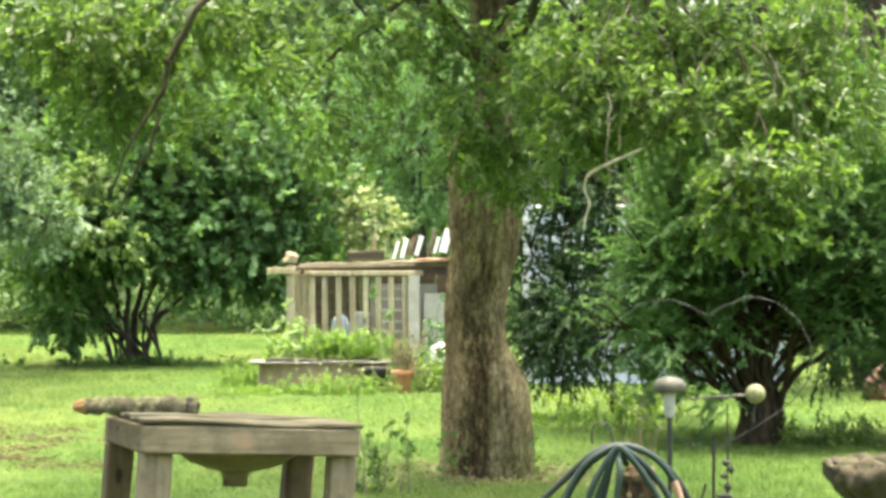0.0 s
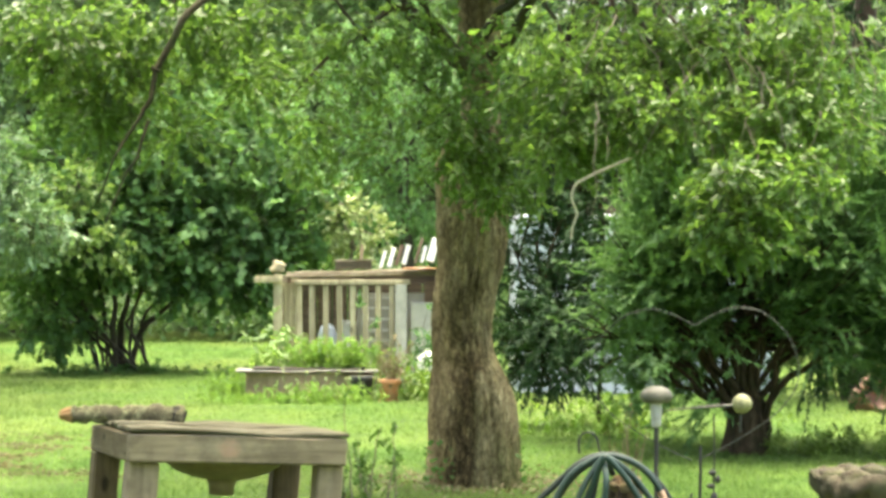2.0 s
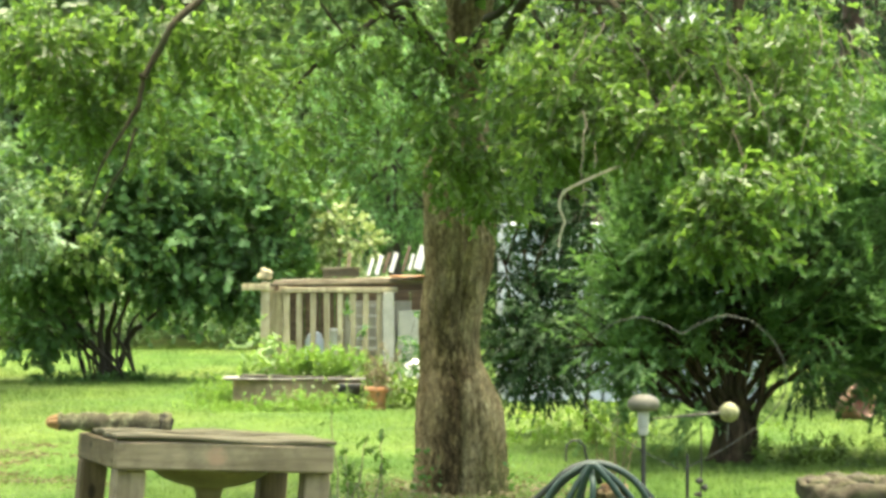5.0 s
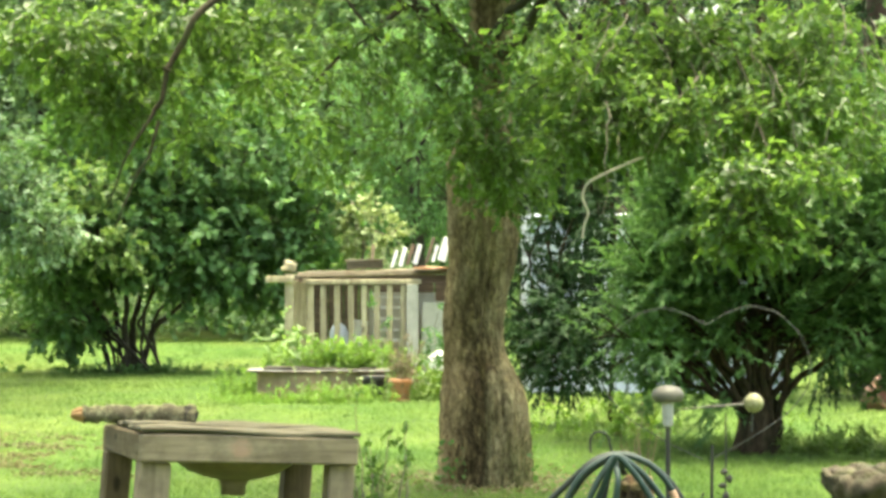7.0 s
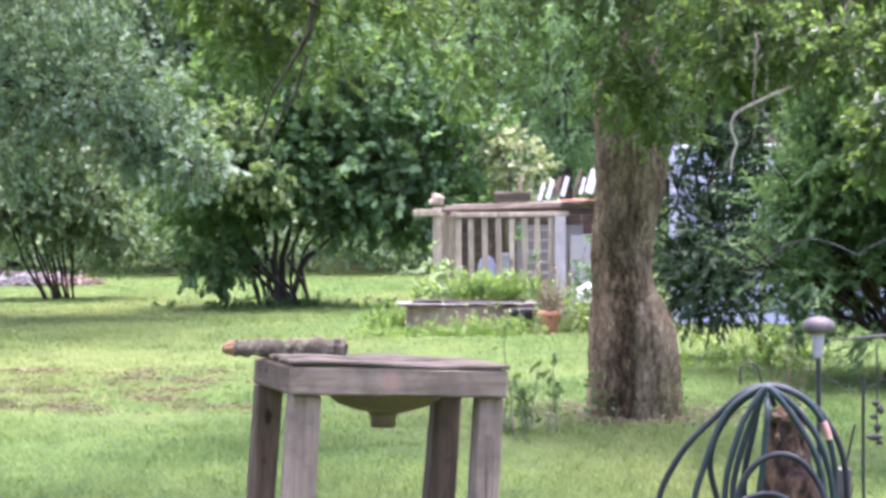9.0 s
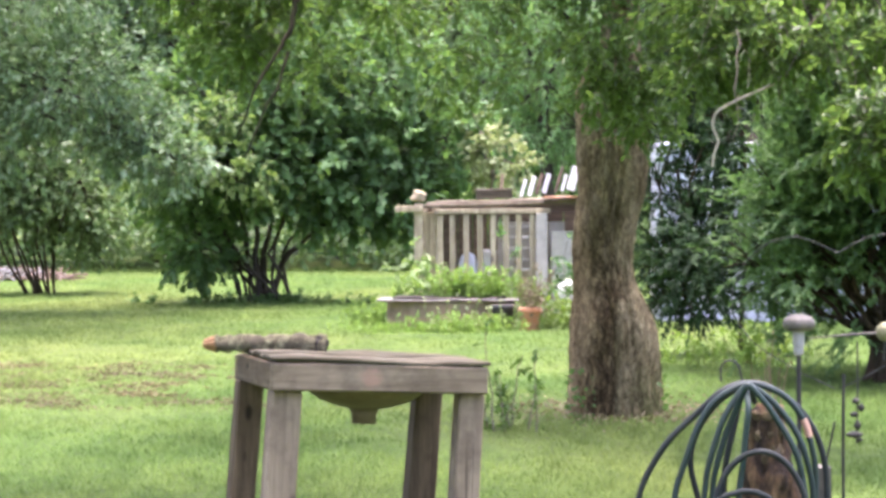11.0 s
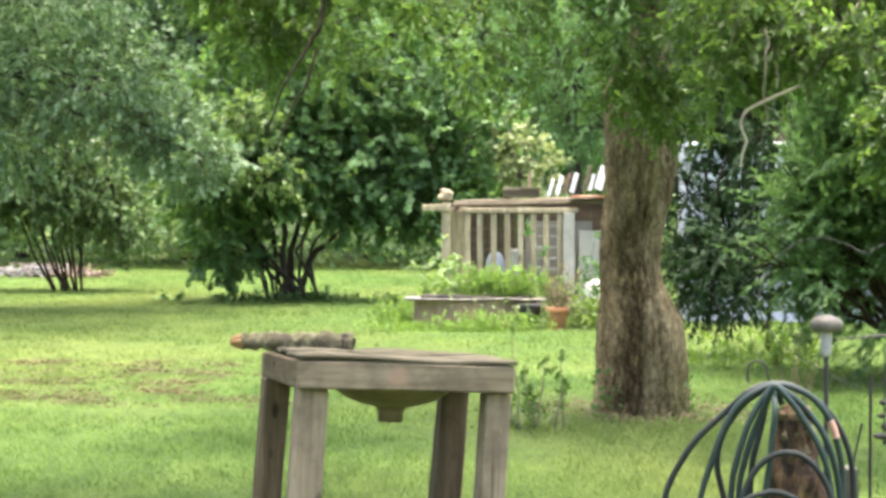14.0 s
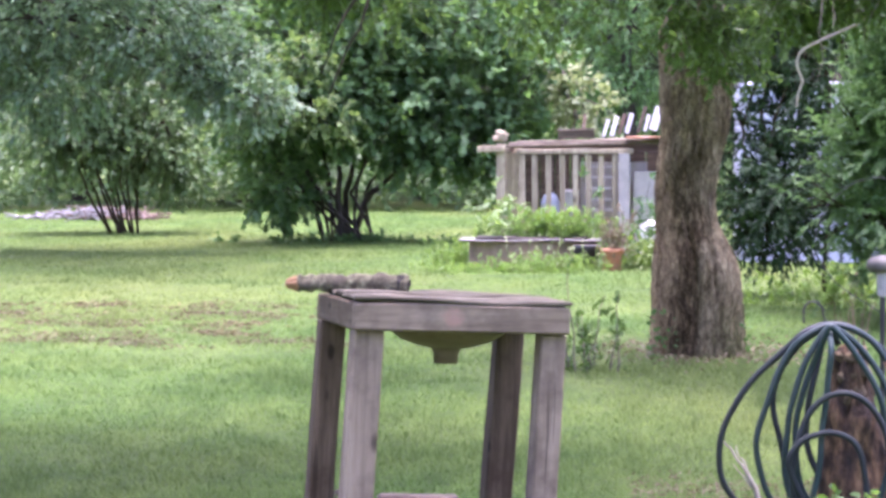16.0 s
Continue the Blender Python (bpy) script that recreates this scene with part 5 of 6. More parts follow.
# ---- planting bed before the shed ----
def planting():
    tr = thing("planting_trough", "long brown trough with a chalky white rim, overgrown with weeds", "planter", (-1.20, 24.0, 0))
    body = lathe([(0.60, 0.0), (0.62, 0.1), (0.64, 0.27)], 40, 0.02, 4, 0.42)
    for v in body.verts:
        if v.co.x < 0:
            v.co.x *= 1.08
            v.co.y = math.copysign(max(abs(v.co.y), 0.0), v.co.y)
        v.co.x = max(v.co.x, -0.63)
    part("body", body, M_TROUGH, tr, smooth=False)
    rim = board(1.40, 0.60, 0.016, (-0.02, 0, 0.285), 0.006, 0.012, 5, 10)
    part("rim", rim, M_RIM, tr, "dirty white rim slab")
    part("soil", board(1.1, 0.4, 0.03, (0, 0, 0.30), 0.01, 0.02, 6, 8), M_STEM, tr)
    tub = thing("black_tub", "black plastic tub beside the trough", "tub", (-0.66, 23.75, 0))
    part("body", lathe([(0.10, 0), (0.13, 0.2), (0.14, 0.24), (0.12, 0.25), (0.11, 0.20)], 20, 0.03), M_DARKPOT, tub, smooth=True)
    pot = thing("terracotta_pot", "orange terracotta pot with a dying plant", "flowerpot", (-0.41, 23.6, 0))
    clay = part("body", lathe([(0.082, 0.0), (0.100, 0.19), (0.095, 0.20), (0.09, 0.19), (0.06, 0.16)], 22), M_TERRA, pot, smooth=True)
    part("rim", lathe([(0.105, 0.165), (0.115, 0.17), (0.115, 0.215), (0.105, 0.22), (0.09, 0.19)], 22), M_TERRA, clay, smooth=True)
    part("saucer", lathe([(0.085, 0.0), (0.105, 0.004), (0.110, 0.022), (0.100, 0.024), (0.085, 0.012)], 22), M_TERRA, pot)
    weeds("dying_plant", "dry reddish plant in the terracotta pot", "plant", (-0.38, 23.6, 0.17), (0.12, 0.1), 0.45, 26, 4, 0.05, 0.3, "lance", M_DRY, 81, M_DRY)
    weeds("trough_plants", "bright green leafy plants spilling from the trough", "plant", (-0.95, 24.0, 0.28), (0.50, 0.14), 0.30, 130, 10, 0.034, 0.5, "lance", M_LIME, 82)
    weeds("weed_clump", "green weeds along the foot of the trough", "weeds", (-1.45, 23.3, 0), (0.8, 0.5), 0.11, 120, 9, 0.028, 0.4, "lance", M_LIME, 83)
    weeds("weed_clump", "green weeds along the foot of the trough", "weeds", (-0.95, 23.3, 0), (0.55, 0.4), 0.19, 100, 9, 0.03, 0.4, "lance", M_LIME, 84)
    weeds("flowering_weed", "straggling weeds with small yellow blooms before the trough", "weeds", (-0.85, 23.3, 0), (0.7, 0.25), 0.34, 20, 5, 0.03, 0.6, "oval", M_YELLOW, 99)
    weeds("weed_clump", "green weeds round the terracotta pot", "weeds", (-0.10, 23.7, 0), (0.2, 0.3), 0.30, 36, 7, 0.045, 0.55, "oval", M_WEED, 85)
    weeds("weed_clump", "green weeds beside the shed post", "weeds", (-1.95, 24.4, 0), (0.35, 0.3), 0.28, 50, 8, 0.035, 0.45, "lance", M_LIME, 86)
    weeds("tall_weed", "tall pale green broad-leaved weed by the corner post", "weed", (-1.66, 25.2, 0), (0.12, 0.1), 0.85, 9, 7, 0.11, 0.6, "lobed", M_OLIVE, 87)
    weeds("weed_clump", "bright green weeds in front of the railing", "weeds", (-0.95, 25.3, 0), (0.9, 0.2), 0.5, 90, 10, 0.04, 0.42, "lance", M_LIME, 88)
    sack = thing("white_sack", "crumpled white plastic sack by the shed", "sack", (-0.05, 24.8, 0))
    part("body", lathe([(0.10, 0), (0.13, 0.06), (0.11, 0.2), (0.12, 0.32), (0.07, 0.42), (0.02, 0.45)], 20, 0.5, 6), M_WHITE, sack, smooth=True)
    weeds("cedar_seedling", "small dark green cedar seedling by the shed", "sapling", (-0.08, 24.4, 0), (0.06, 0.05), 0.95, 6, 14, 0.10, 0.3, "lance", M_CEDAR, 89, M_STEM)
    weeds("tall_weed", "thin straggling weed with small leaves on the lawn", "weed", (-0.36, 13.8, 0), (0.12, 0.1), 0.60, 6, 7, 0.044, 0.5, "oval", M_OAK, 90, M_TWIG)
    weeds("weed_clump", "low straggling green weeds on the lawn", "weeds", (-0.5, 13.9, 0), (0.25, 0.2), 0.17, 9, 6, 0.032, 0.5, "oval", M_OAK, 91, M_TWIG)
    weeds("dry_stalks", "tall dry reddish stalks on the lawn", "weed", (1.2, 15.0, 0), (0.14, 0.1), 0.5, 9, 2, 0.03, 0.3, "lance", M_DRY, 93, M_DRY)
    weeds("weed_clump", "light green weeds under the cedar", "weeds", (1.15, 18.9, 0), (0.8, 0.4), 0.34, 42, 7, 0.042, 0.5, "oval", M_LIME, 94)
    weeds("weed_clump", "green weeds beside the cedar's trunk", "weeds", (2.85, 17.2, 0), (0.45, 0.3), 0.2, 36, 6, 0.05, 0.4, "oval", M_WEED, 95)
    weeds("weed_clump", "dark green weeds under the shrub", "weeds", (-3.7, 29.2, 0), (1.5, 0.3), 0.10, 60, 5, 0.06, 0.5, "oval", M_BUSH, 96)
    weeds("leafy_plant", "fresh green leafy plant before the hose", "plant", (0.74, 8.1, 0), (0.14, 0.08), 0.20, 26, 7, 0.038, 0.55, "oval", M_OAK, 97)


planting()


# ---- table with basin ----
def sink_table():
    t = thing("sink_table", "weathered grey timber stand with a basin set into its top", "table", (-1.005, 7.80, 0.009), rz=18.2, ry=2.6, rx=-1.1)
    W, D, Z = 0.735, 0.655, 0.79

    def leg(x, y, mat=M_GREYLEG, w=0.088, lean=1.2):
        h = Z - 0.058 + 0.06
        part("leg", board(w, 0.088, h, (x - 0.011, y, h / 2 - 0.06), 0.006, 0.004, x * 9 + y, 6, pose(0, 0, 0, 0, lean, 0)), mat, t)

    leg(0.062, 0.082, w=0.102, lean=1.6)
    leg(W - 0.040, 0.082)
    # rear legs: brown, with the shade under the table in their colour
    leg(0.032, D - 0.082, M_SHADELEG, 0.088, 2.4)
    leg(W - 0.063, D - 0.082, M_SHADELEG, 0.098, 2.4)
    part("apron", board(W, 0.036, 0.092, (W / 2, 0.018, Z - 0.012), 0.006, 0.004, 3, 8), M_APRON, t, "grey apron board with a worn reddish patch")
    part("apron", board(W, 0.036, 0.092, (W / 2, D - 0.018, Z - 0.012), 0.006, 0.004, 4, 8), M_GREYWOOD, t)
    part("apron", board(0.036, D - 0.078, 0.092, (0.018, D / 2, Z - 0.013), 0.006, 0.004, 5, 8), M_SHADESIDE, t, "brown side board, darkened for its shade")
    part("apron", board(0.036, D - 0.078, 0.092, (W - 0.018, D / 2, Z - 0.013), 0.006, 0.004, 6, 8), M_GREYWOOD, t)
    # top boards, laid loosely over the basin
    ys = np.linspace(-0.004, D + 0.004, 6)
    cx, cy = 0.40, 0.33
    for i in range(5):
        y0, y1 = ys[i] + 0.004, ys[i + 1] - 0.004
        z = Z + 0.046 + 0.004 * math.sin(i * 4)
        a, b = 0.006 * i, W + 0.006 - 0.012 * (i % 2)
        part("top_board", board(b - a, y1 - y0, 0.014, ((a + b) / 2, (y0 + y1) / 2, z), 0.004, 0.013, 20 + i, 10), M_TOPWOOD, t)
    bowl = lathe([(0.041, -0.108), (0.044, -0.075), (0.052, -0.058), (0.10, -0.048), (0.155, -0.03), (0.195, -0.002), (0.21, 0.03), (0.21, 0.085), (0.195, 0.085), (0.15, -0.005), (0.04, -0.03)], 40)
    part("basin", bowl, M_SINK, t, "stained cream enamel basin", True).location = (cx - 0.008, cy, Z - 0.074)
    lg = thing("log", "short lichened branch log with an orange cut end", "log", (-1.21, 8.30, 0.862), rz=6, ry=1.5)
    path = np.array([(-0.02, 0, 0), (0.0, 0, 0), (0.08, 0.004, 0.004), (0.16, 0.0, 0.002), (0.24, -0.006, 0.008), (0.31, 0.0, 0.006), (0.36, 0.004, 0.0)])
    p = np.stack([np.interp(np.linspace(0, 1, 28), np.linspace(0, 1, 7), path[:, c]) for c in range(3)], -1)
    rad = np.array([0.026 + 0.0002 * i + 0.003 * math.sin(i * 1.3) + 0.007 * (i in (8, 9)) + 0.006 * (i in (19, 20, 21)) + 0.004 * (i > 22) for i in range(28)])
    o = tubes("bark", [(p, rad)], M_LICHEN, lg, sides=18)
    for v in o.data.vertices:
        v.co += v.normal * (0.009 * noise.noise(v.co * 32) + 0.006 * noise.noise(v.co * 90))
    cut = lathe([(0.006, -0.044), (0.016, -0.036), (0.023, -0.018), (0.027, -0.004), (0.027, 0.004)], 18, 0.6, 3)
    c = part("cut_end", cut, M_CUT, o, "orange fresh-cut end")
    c.matrix_basis = pose(-0.018, 0, 0, 0, 84, 0)
    c2 = part("cut_end", lathe([(0.036, -0.012), (0.034, 0.006), (0.026, 0.014), (0.012, 0.010)], 16, 0.5, 5), M_STEM, o, "dark weathered end")
    c2.matrix_basis = pose(0.345, -0.004, 0.0, 0, 90, -38)


sink_table()


# ---- hose on its stump, lamps and ornaments ----
def garden_things():
    r = np.random.default_rng(101)
    st = thing("stump", "rotten brown tree stump with a broken hollow top", "stump", (0.685, 8.50, 0))
    body = lathe([(0.128, -0.03), (0.124, 0.05), (0.118, 0.11), (0.114, 0.18), (0.110, 0.25), (0.108, 0.31), (0.106, 0.36), (0.100, 0.40), (0.082, 0.44), (0.070, 0.48), (0.064, 0.52), (0.060, 0.56), (0.054, 0.60), (0.040, 0.63), (0.015, 0.60)], 72, 0.22, 3)
    for v in body.verts:
        q = Vector((v.co.x, v.co.y, v.co.z * 0.45))
        k = 1.0 if v.co.z > 0.40 else 0.45
        v.co += Vector((v.co.x, v.co.y, 0.02)).normalized() * k * (0.030 * noise.noise(q * 26) + 0.020 * noise.noise(v.co * 55)) + Vector((0, 0, 0.02 * k * noise.noise(v.co * 30 + Vector((5, 0, 0)))))
    wood = part("wood", body, M_ROT, st, smooth=True)
    for i, (a, z, rr) in enumerate(((4.2, 0.53, 0.022), (5.0, 0.48, 0.026), (4.7, 0.60, 0.024), (5.4, 0.55, 0.022), (4.5, 0.46, 0.024), (5.2, 0.62, 0.018), (3.9, 0.60, 0.018), (4.8, 0.54, 0.016))):
        lump = bmesh.new()
        bmesh.ops.create_icosphere(lump, subdivisions=3, radius=rr)
        for v in lump.verts:
            v.co *= 1 + 0.5 * noise.noise(v.co * 60 + Vector((i * 5, 0, 0)))
        part("heartwood", lump, M_PITH, wood, "tan broken heartwood", True).location = (0.062 * math.cos(a), 0.062 * math.sin(a), z)
    hk = thing("shepherd_hook", "thin dark iron crook stuck in the ground", "hook", (0.56, 8.62, 0))
    a = np.linspace(math.pi, 0, 14)
    crook = np.stack([-0.002 + 0.034 * np.cos(a), np.zeros(14), 0.745 + 0.036 * np.sin(a)], -1)
    pth = np.concatenate([[(-0.034, 0, 0.705)], crook, [(0.045, 0, 0.69), (0.055, 0, 0.62), (0.06, 0, 0.3), (0.06, 0, -0.05)]])
    tubes("rod", [(pth, 0.004)], M_IRON, hk, sides=8)
    hose = thing("garden_hose", "dark green rubber hose hung in loose coils over a stump", "hose", (0.632, 8.5, 0))
    def coil(pts, mat, radius=0.0110, tuck=True):
        """One turn of hose, smoothly through its bends, both ends tucked in on the ground."""
        p = np.array(pts)
        p = np.concatenate([[(p[0, 0] + 0.10, p[0, 1] + 0.03, 0.014)], p] + ([[(p[-1, 0] - 0.10, p[-1, 1] + 0.03, 0.014)]] if tuck else []))
        q = np.concatenate([[2 * p[0] - p[1]], p, [2 * p[-1] - p[-2]]])
        line = []
        for a, b, c, d in zip(q, q[1:], q[2:], q[3:]):
            for t in np.linspace(0, 1, 7)[:-1]:
                line.append(0.5 * (2 * b + (c - a) * t + (2 * a - 5 * b + 4 * c - d) * t ** 2 + (3 * b - a - 3 * c + d) * t ** 3))
        line = np.array(line + [p[-1]])
        for _ in range(2):
            line[1:-1] = (line[:-2] + 2 * line[1:-1] + line[2:]) / 4
        line += np.stack([0.0015 * np.sin(line[:, 2] * 31 + k) for k in (p[0, 0] * 40, 2.0, 4.0)], -1)
        line[:, 2] = np.maximum(line[:, 2], 0.013)
        return tubes("coil", [(line, radius)], mat, hose, sides=10), line

    coil([(-0.385, -0.04, 0.144), (-0.408, -0.04, 0.243), (-0.384, -0.04, 0.371), (-0.315, -0.04, 0.49), (-0.206, -0.04, 0.604), (-0.124, -0.04, 0.679), (-0.060, 0.01, 0.704), (0.0, 0.02, 0.708), (0.060, 0.02, 0.694), (0.15, 0.02, 0.631), (0.228, 0.02, 0.513), (0.255, 0.02, 0.364), (0.257, 0.02, 0.205), (0.227, 0.02, 0.066)], M_HOSEB)
    last, run = coil([(-0.226, -0.07, 0.099), (-0.276, -0.07, 0.247), (-0.271, -0.07, 0.355), (-0.232, -0.07, 0.473), (-0.165, -0.07, 0.63), (-0.070, -0.05, 0.697), (-0.02, -0.03, 0.709), (0.035, -0.03, 0.702), (0.107, -0.03, 0.666), (0.169, -0.03, 0.587), (0.2, -0.03, 0.488), (0.213, -0.03, 0.35), (0.199, -0.03, 0.153)], M_HOSE)
    coil([(-0.146, 0.02, 0.125), (-0.185, 0.02, 0.265), (-0.216, 0.02, 0.404), (-0.208, 0.02, 0.513), (-0.134, 0.02, 0.632), (-0.043, 0.06, 0.688), (0.026, 0.06, 0.674), (0.085, 0.06, 0.578), (0.118, 0.06, 0.439), (0.125, 0.06, 0.299), (0.113, 0.06, 0.12)], M_HOSEB)
    coil([(-0.144, -0.11, 0.076), (-0.184, -0.11, 0.213), (-0.174, -0.11, 0.36), (-0.152, -0.11, 0.478), (-0.109, -0.11, 0.599), (-0.044, -0.09, 0.7), (-0.005, -0.09, 0.7), (0.082, -0.09, 0.632), (0.15, -0.09, 0.524), (0.194, -0.09, 0.377), (0.189, -0.09, 0.201), (0.158, -0.09, 0.083)], M_HOSE)
    coil([(-0.114, -0.09, 0.122), (-0.148, -0.09, 0.299), (-0.13, -0.09, 0.456), (-0.081, -0.09, 0.589), (-0.041, -0.13, 0.702), (-0.014, -0.13, 0.7), (0.059, -0.13, 0.616), (0.126, -0.13, 0.499), (0.165, -0.13, 0.363), (0.166, -0.13, 0.207), (0.116, -0.13, 0.08)], M_HOSE)
    coil([(-0.09, -0.17, 0.076), (-0.07, -0.17, 0.232), (-0.058, -0.17, 0.387), (-0.04, -0.17, 0.533), (-0.032, -0.17, 0.639), (-0.033, -0.10, 0.692), (-0.02, -0.03, 0.70), (0.0, 0.03, 0.66)], M_HOSE, tuck=False)
    coil([(-0.033, -0.05, 0.136), (-0.099, -0.05, 0.274), (-0.106, -0.05, 0.392), (-0.08, -0.05, 0.526), (-0.045, -0.03, 0.67), (-0.02, 0.02, 0.69), (0.01, 0.05, 0.64)], M_HOSEB, tuck=False)
    coil([(-0.158, -0.18, 0.126), (-0.142, -0.18, 0.33), (-0.08, -0.18, 0.452), (0.007, -0.18, 0.491), (0.093, -0.18, 0.458), (0.15, -0.18, 0.365), (0.169, -0.18, 0.224), (0.153, -0.18, 0.078)], M_HOSEB)
    coil([(-0.174, -0.2, 0.236), (-0.135, -0.2, 0.323), (-0.081, -0.2, 0.348), (-0.03, -0.2, 0.356), (0.034, -0.2, 0.333), (0.072, -0.2, 0.275), (0.087, -0.2, 0.168), (0.081, -0.2, 0.062)], M_HOSEB)
    near = np.argmin(np.linalg.norm(run - np.array([0.178, -0.03, 0.56]), axis=1))
    wrap = run[near - 2:near + 3]
    tubes("repair_sleeve", [(wrap, 0.0136)], M_TAPE, last, "tan tape round the hose", 10)
    box = thing("meter_box", "small pale grey plastic box on the ground behind the hose", "box", (0.895, 8.72, 0))
    part("body", board(0.055, 0.06, 0.40, (0, 0, 0.20), 0.008, 0.002, 4), M_LAMPCAP, box)
    lamp = thing("garden_lamp", "mushroom-shaped pale grey garden lamp on a dark pole", "lamp", (0.835, 9.0, 0))
    tubes("pole", [(np.array([(0, 0, -0.05), (0.002, 0, 0.4), (0, 0, 0.79)]), 0.0092)], M_IRON, lamp, sides=12)
    cap = part("shade", lathe([(0.026, 0.862), (0.05, 0.866), (0.061, 0.882), (0.058, 0.903), (0.04, 0.918), (0.012, 0.925)], 28), M_LAMPCAP, lamp, "pale grey mushroom shade", True)
    part("socket", lathe([(0.012, 0.772), (0.018, 0.776), (0.0195, 0.79), (0.019, 0.80), (0.0215, 0.812), (0.0215, 0.858), (0.024, 0.866)], 24), M_NECK, cap, "pale collar")
    ht = thing("heart_ornament", "thin wire heart on a stake with a globe and charms", "garden ornament", (0.995, 9.05, 0))
    half = np.array([(0.0, 1.148), (0.07, 1.19), (0.16, 1.222), (0.26, 1.20), (0.345, 1.125), (0.392, 1.02), (0.385, 0.92), (0.31, 0.82), (0.16, 0.72), (0.01, 0.645)])
    tt = np.linspace(0, 9, 55)
    ring = np.stack([np.interp(tt, np.arange(10), half[:, c]) for c in (0, 1)], -1)
    for _ in range(3):
        ring[1:-1] = (ring[:-2] + 2 * ring[1:-1] + ring[2:]) / 4
    for sgn in (1, -1):
        tubes("heart_wire", [(np.stack([sgn * ring[:, 0] - 0.012, 0 * ring[:, 0], ring[:, 1] - (0.012 if sgn < 0 else 0) * np.sin(tt / 9 * math.pi)], -1), 0.0020)], M_WIRE, ht, sides=8)
    tubes("stake", [(np.array([(0.01, 0, 0.70), (0.008, 0, 0.4), (0.012, 0, -0.05)]), 0.006)], M_IRON, ht, sides=8)
    tubes("stake", [(np.array([(-0.02, 0.02, 0.52), (-0.05, 0.02, 0.38), (-0.07, 0.02, -0.03)]), 0.004)], M_IRON, ht, sides=8)
    part("foot_bar", board(0.11, 0.012, 0.014, (-0.015, 0.0, 0.176), 0.002), M_IRON, ht)
    g = bmesh.new()
    bmesh.ops.create_icosphere(g, subdivisions=3, radius=0.037)
    for v in g.verts:
        v.co *= 1 + 0.05 * noise.noise(v.co * 60)
    arm = tubes("arm", [(np.array([(-0.12, 0, 0.832), (0.0, 0, 0.843), (0.13, 0, 0.852)]), (0.002, 0.004, 0.006))], M_LAMPCAP, ht, "pale tapering arm", 8)
    part("globe", g, M_GLOBE, arm, "cream yellow globe", True).location = (0.165, 0, 0.857)
    tubes("stem", [(np.array([(0.163, 0, 0.83), (0.158, 0, 0.75)]), 0.003)], M_WIRE, ht, sides=6)
    for x, z, rr, hh in ((0.055, 0.60, 0.014, 0.012), (0.075, 0.575, 0.011, 0.015), (0.05, 0.55, 0.016, 0.010), (0.062, 0.51, 0.013, 0.017), (0.05, 0.475, 0.030, 0.012), (0.068, 0.455, 0.013, 0.009)):
        part("charm", lathe([(rr * 0.4, -hh), (rr, -hh * 0.3), (rr, hh * 0.3), (rr * 0.3, hh)], 12, 0.2, z), M_IRON, ht).location = (x, 0, z)
    tubes("charm_string", [(np.array([(0.06, 0, 0.82), (0.062, 0, 0.65), (0.058, 0, 0.44)]), 0.003)], M_IRON, ht, sides=6)
    bb = thing("bird_bath", "rough mossy concrete bird bath on a pedestal", "bird bath", (1.535, 8.2, -0.065))
    b = lathe([(0.10, 0.56), (0.17, 0.60), (0.225, 0.665), (0.238, 0.685), (0.245, 0.70), (0.247, 0.72), (0.24, 0.735), (0.225, 0.742), (0.21, 0.74), (0.19, 0.72), (0.17, 0.70), (0.05, 0.68)], 96, 0.10, 8)
    for v in b.verts:
        v.co += Vector((v.co.x, v.co.y, 0)).normalized() * (0.026 * noise.noise(v.co * 22) + 0.016 * noise.noise(v.co * 60)) + Vector((0, 0, 0.030 * noise.noise(v.co * 18) + 0.012 * noise.noise(v.co * 50)))
    part("bowl", b, M_STONE, bb, smooth=True)
    part("pedestal", lathe([(0.14, -0.02), (0.14, 0.05), (0.08, 0.12), (0.065, 0.35), (0.09, 0.52), (0.11, 0.57)], 30, 0.06, 2), M_STONE, bb, smooth=True)
    for i in range(7):
        s = bmesh.new()
        bmesh.ops.create_icosphere(s, subdivisions=3, radius=0.042)
        for v in s.verts:
            v.co = Vector((v.co.x * 1.3, v.co.y, v.co.z * 0.7)) * (1 + 0.5 * noise.noise(v.co * 20 + Vector((i * 3, 0, 0))) + 0.2 * noise.noise(v.co * 60))
        o = tagged(part("stone", s, M_STONE, None, smooth=True), "rough brown stone lying in the bird bath", "stone", "stones in the bird bath")
        o.location = (1.53 + 0.17 * math.cos(i * 0.95 + 2.2), 8.2 + 0.15 * math.sin(i * 0.95 + 2.2), 0.665)
    pr = thing("clay_pot", "rust-red clay pot lying on its side on the lawn", "flowerpot", (3.98, 22.2, 0.13), rx=70, rz=40)
    part("body", lathe([(0.10, -0.13), (0.15, 0.05), (0.175, 0.10), (0.175, 0.14), (0.155, 0.14), (0.14, 0.08), (0.09, -0.08)], 28), M_REDCLAY, pr, smooth=True)
    db = thing("dead_twig", "bleached forked dead twig on the ground", "twig", (0.36, 8.9, 0))
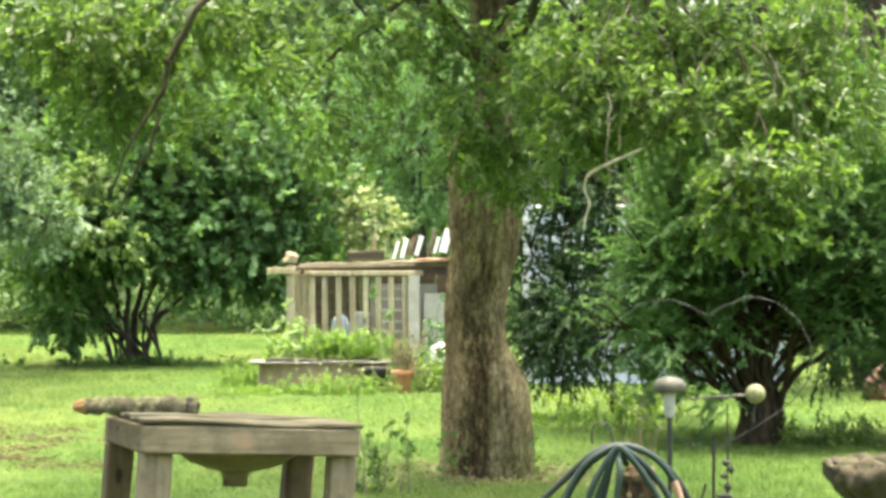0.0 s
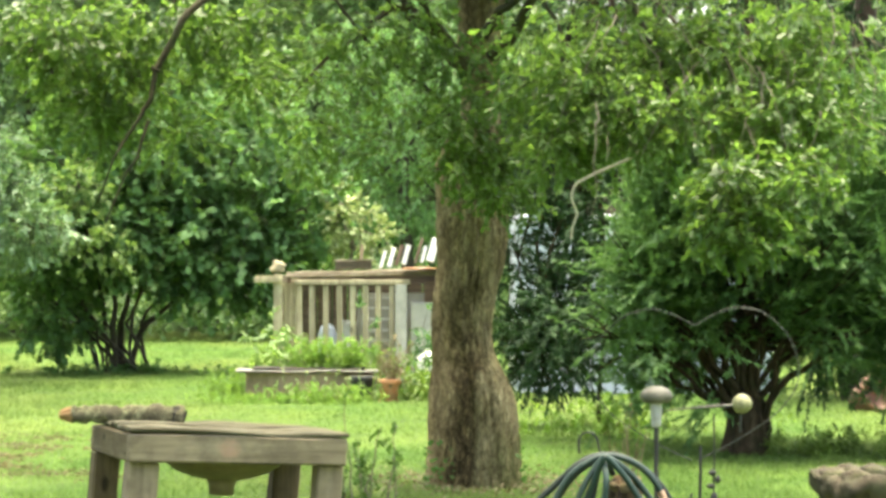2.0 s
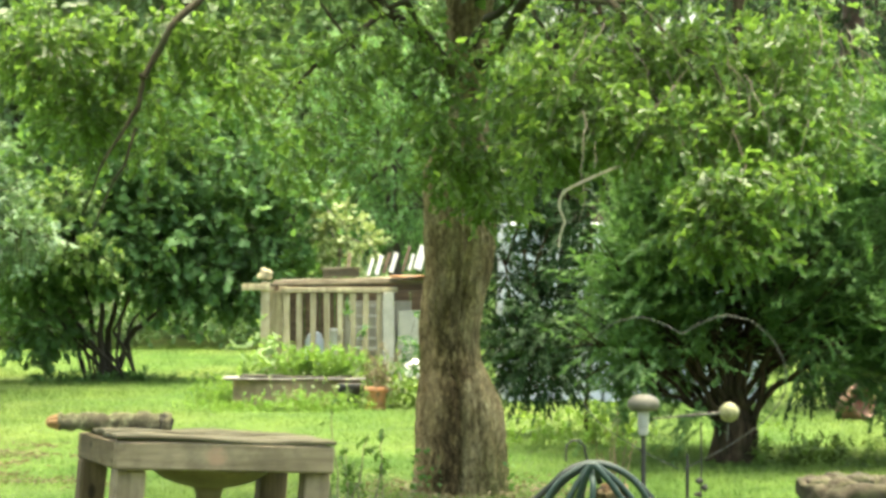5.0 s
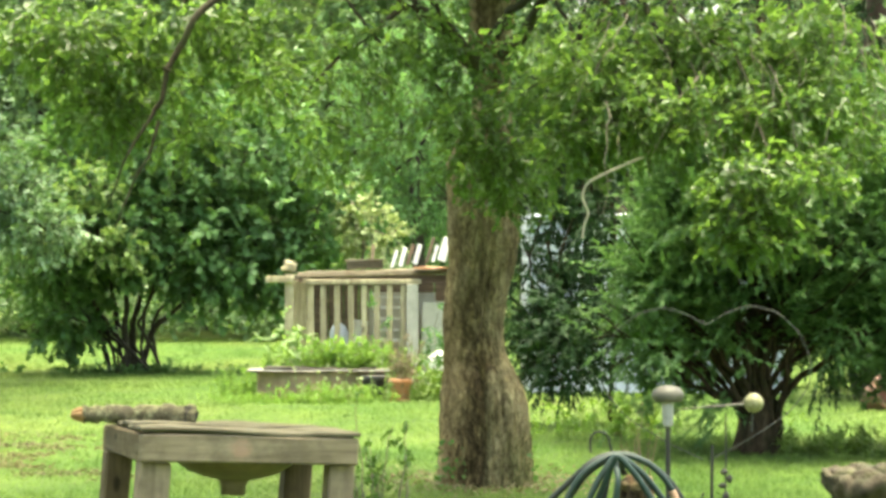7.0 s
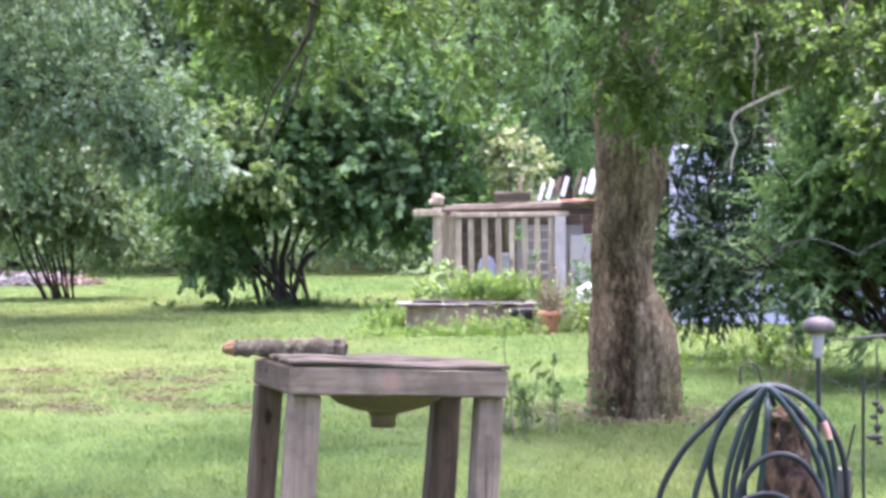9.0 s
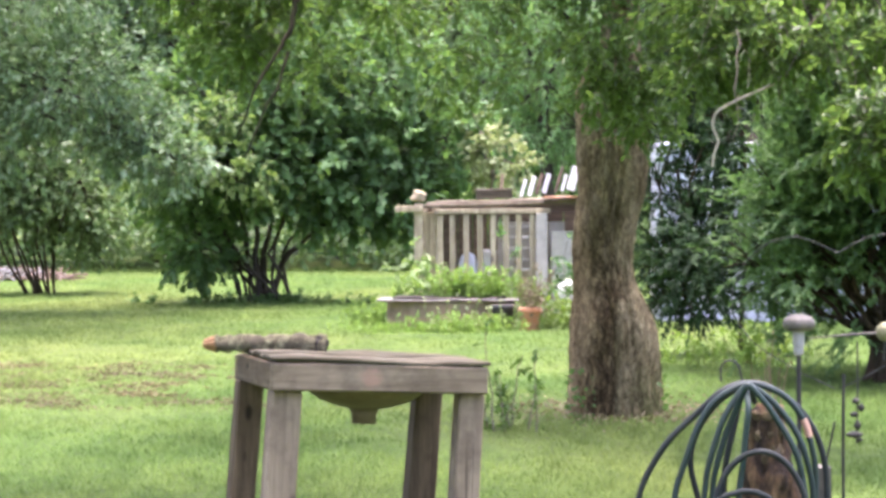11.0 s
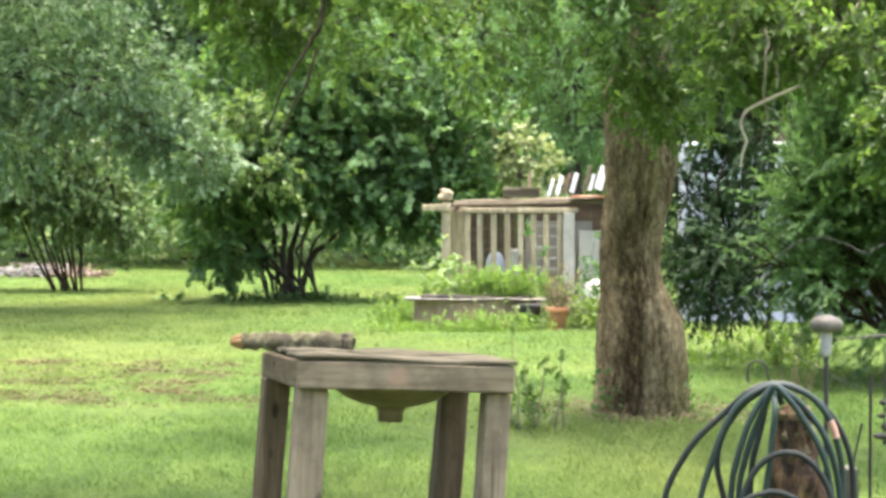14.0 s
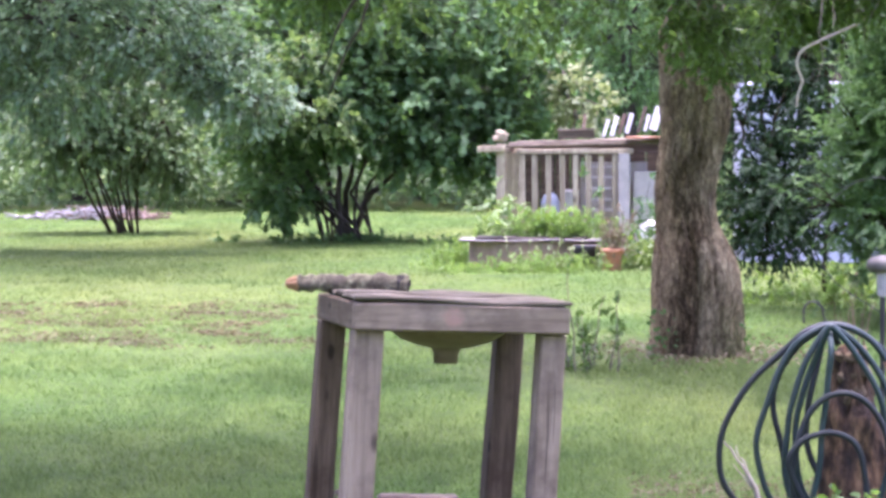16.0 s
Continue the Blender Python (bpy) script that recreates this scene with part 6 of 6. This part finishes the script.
    tubes("stem", [(bend((0.03, 0, 0.0), (-0.02, 0, 0.13), 0, 0.05, 6, r), np.linspace(0.012, 0.009, 6)), (bend((-0.02, 0, 0.13), (-0.12, 0, 0.27), 0, 0.05, 6, r), np.linspace(0.006, 0.003, 6)),
                   (bend((-0.02, 0, 0.13), (-0.06, 0.02, 0.23), 0, 0.1, 6, r), np.linspace(0.005, 0.002, 6)), (bend((0.0, 0, 0.08), (-0.07, 0.02, 0.16), 0, 0.1, 6, r), np.linspace(0.004, 0.002, 6))], M_PALE, db, sides=6)
    pl = thing("old_plank", "brown rotting plank lying in the grass", "plank", (-0.875, 8.93, 0.02), rz=4)
    part("wood", board(0.30, 0.09, 0.05, (0, 0, -0.012), 0.01, 0.015, 3, 8), M_OLDBOARD, pl)
    stn = thing("field_stone", "pale brown stone lying in the grass", "stone", (-1.165, 8.98, 0.0))
    s = bmesh.new()
    bmesh.ops.create_icosphere(s, subdivisions=3, radius=0.06)
    for v in s.verts:
        v.co = Vector((v.co.x, v.co.y, v.co.z * 0.7)) * (1 + 0.3 * noise.noise(v.co * 18))
    part("rock", s, M_STONE, stn, smooth=True)
    n = 900
    at = np.stack([r.uniform(-0.1, 0.9, n), r.normal(9.15, 0.2, n), 0.015 + 0.02 * r.random(n)], -1)
    o = leaf_cloud("dry_litter", at, unit(r.normal(0, 1, (n, 3)) * (1, 1, 0.3)), unit(r.normal(0, 0.6, (n, 3)) + (0, 0, 1)), 0.035 * r.uniform(0.5, 1.3, n), 0.007, "lance", M_DRY, None)
    tagged(o, "dry brown grass litter on the ground round the stump", "grass litter", kind="stuff")
    # heap of cut brush at the wood's edge
    br = thing("brush_pile", "heap of pale cut branches and rubble at the lawn's edge", "brush pile", (-8.55, 36.5, 0))
    logs = []
    for _ in range(150):
        p = np.array([r.normal(-0.3, 0.5), r.normal(0, 0.3), 0.02 + 0.13 * r.random()])
        p[2] *= max(0.1, 1 - abs(p[0]) / 1.4)
        dd = unit(r.normal(0, 1, 3) * (1, 1, 0.25)) * r.uniform(0.05, 0.2)
        logs.append((bend(p - dd, p + dd, 0, 0.05, 5, r) * (1, 1, 1) + (0, 0, 0.03), np.linspace(0.018, 0.008, 5)))
    tagged(tubes("brush", logs, M_RUBBLE, br, sides=6), kind="stuff")
    tubes("dark_brush", [(bend(np.array([r.normal(0.45, 0.4), r.normal(0, 0.3), 0.03]), np.array([r.normal(0.4, 0.4), r.normal(0, 0.3), 0.22 * r.random()]), 0, 0.06, 5, r), np.linspace(0.02, 0.008, 5)) for _ in range(90)], M_OLDBOARD, br, sides=5)
    # pale blue outbuilding behind the cedar
    ob = thing("outbuilding", "pale blue-white metal sided outbuilding behind the cedar", "shed", (2.2, 25.0, 0))
    for i in range(13):
        part("siding_panel", board(0.196, 0.03, 1.8, (-1.2 + 0.2 * i, 0, 0.9), 0.006, 0), M_SIDING, ob)
    part("side_wall", board(0.06, 2.4, 1.8, (-1.29, 1.24, 0.9), 0.004), M_SIDING, ob)
    part("side_wall", board(0.06, 2.4, 1.8, (1.3, 1.24, 0.9), 0.004), M_SIDING, ob)
    part("back_wall", board(2.53, 0.06, 1.8, (0, 2.48, 0.9), 0.004), M_SIDING, ob)
    part("roof", board(2.62, 2.6, 0.05, (0, 1.24, 1.835), 0.01, 0, 0, 4, pose(0, 0, 0, 0.6, 0, 0)), M_SIDING, ob)


garden_things()
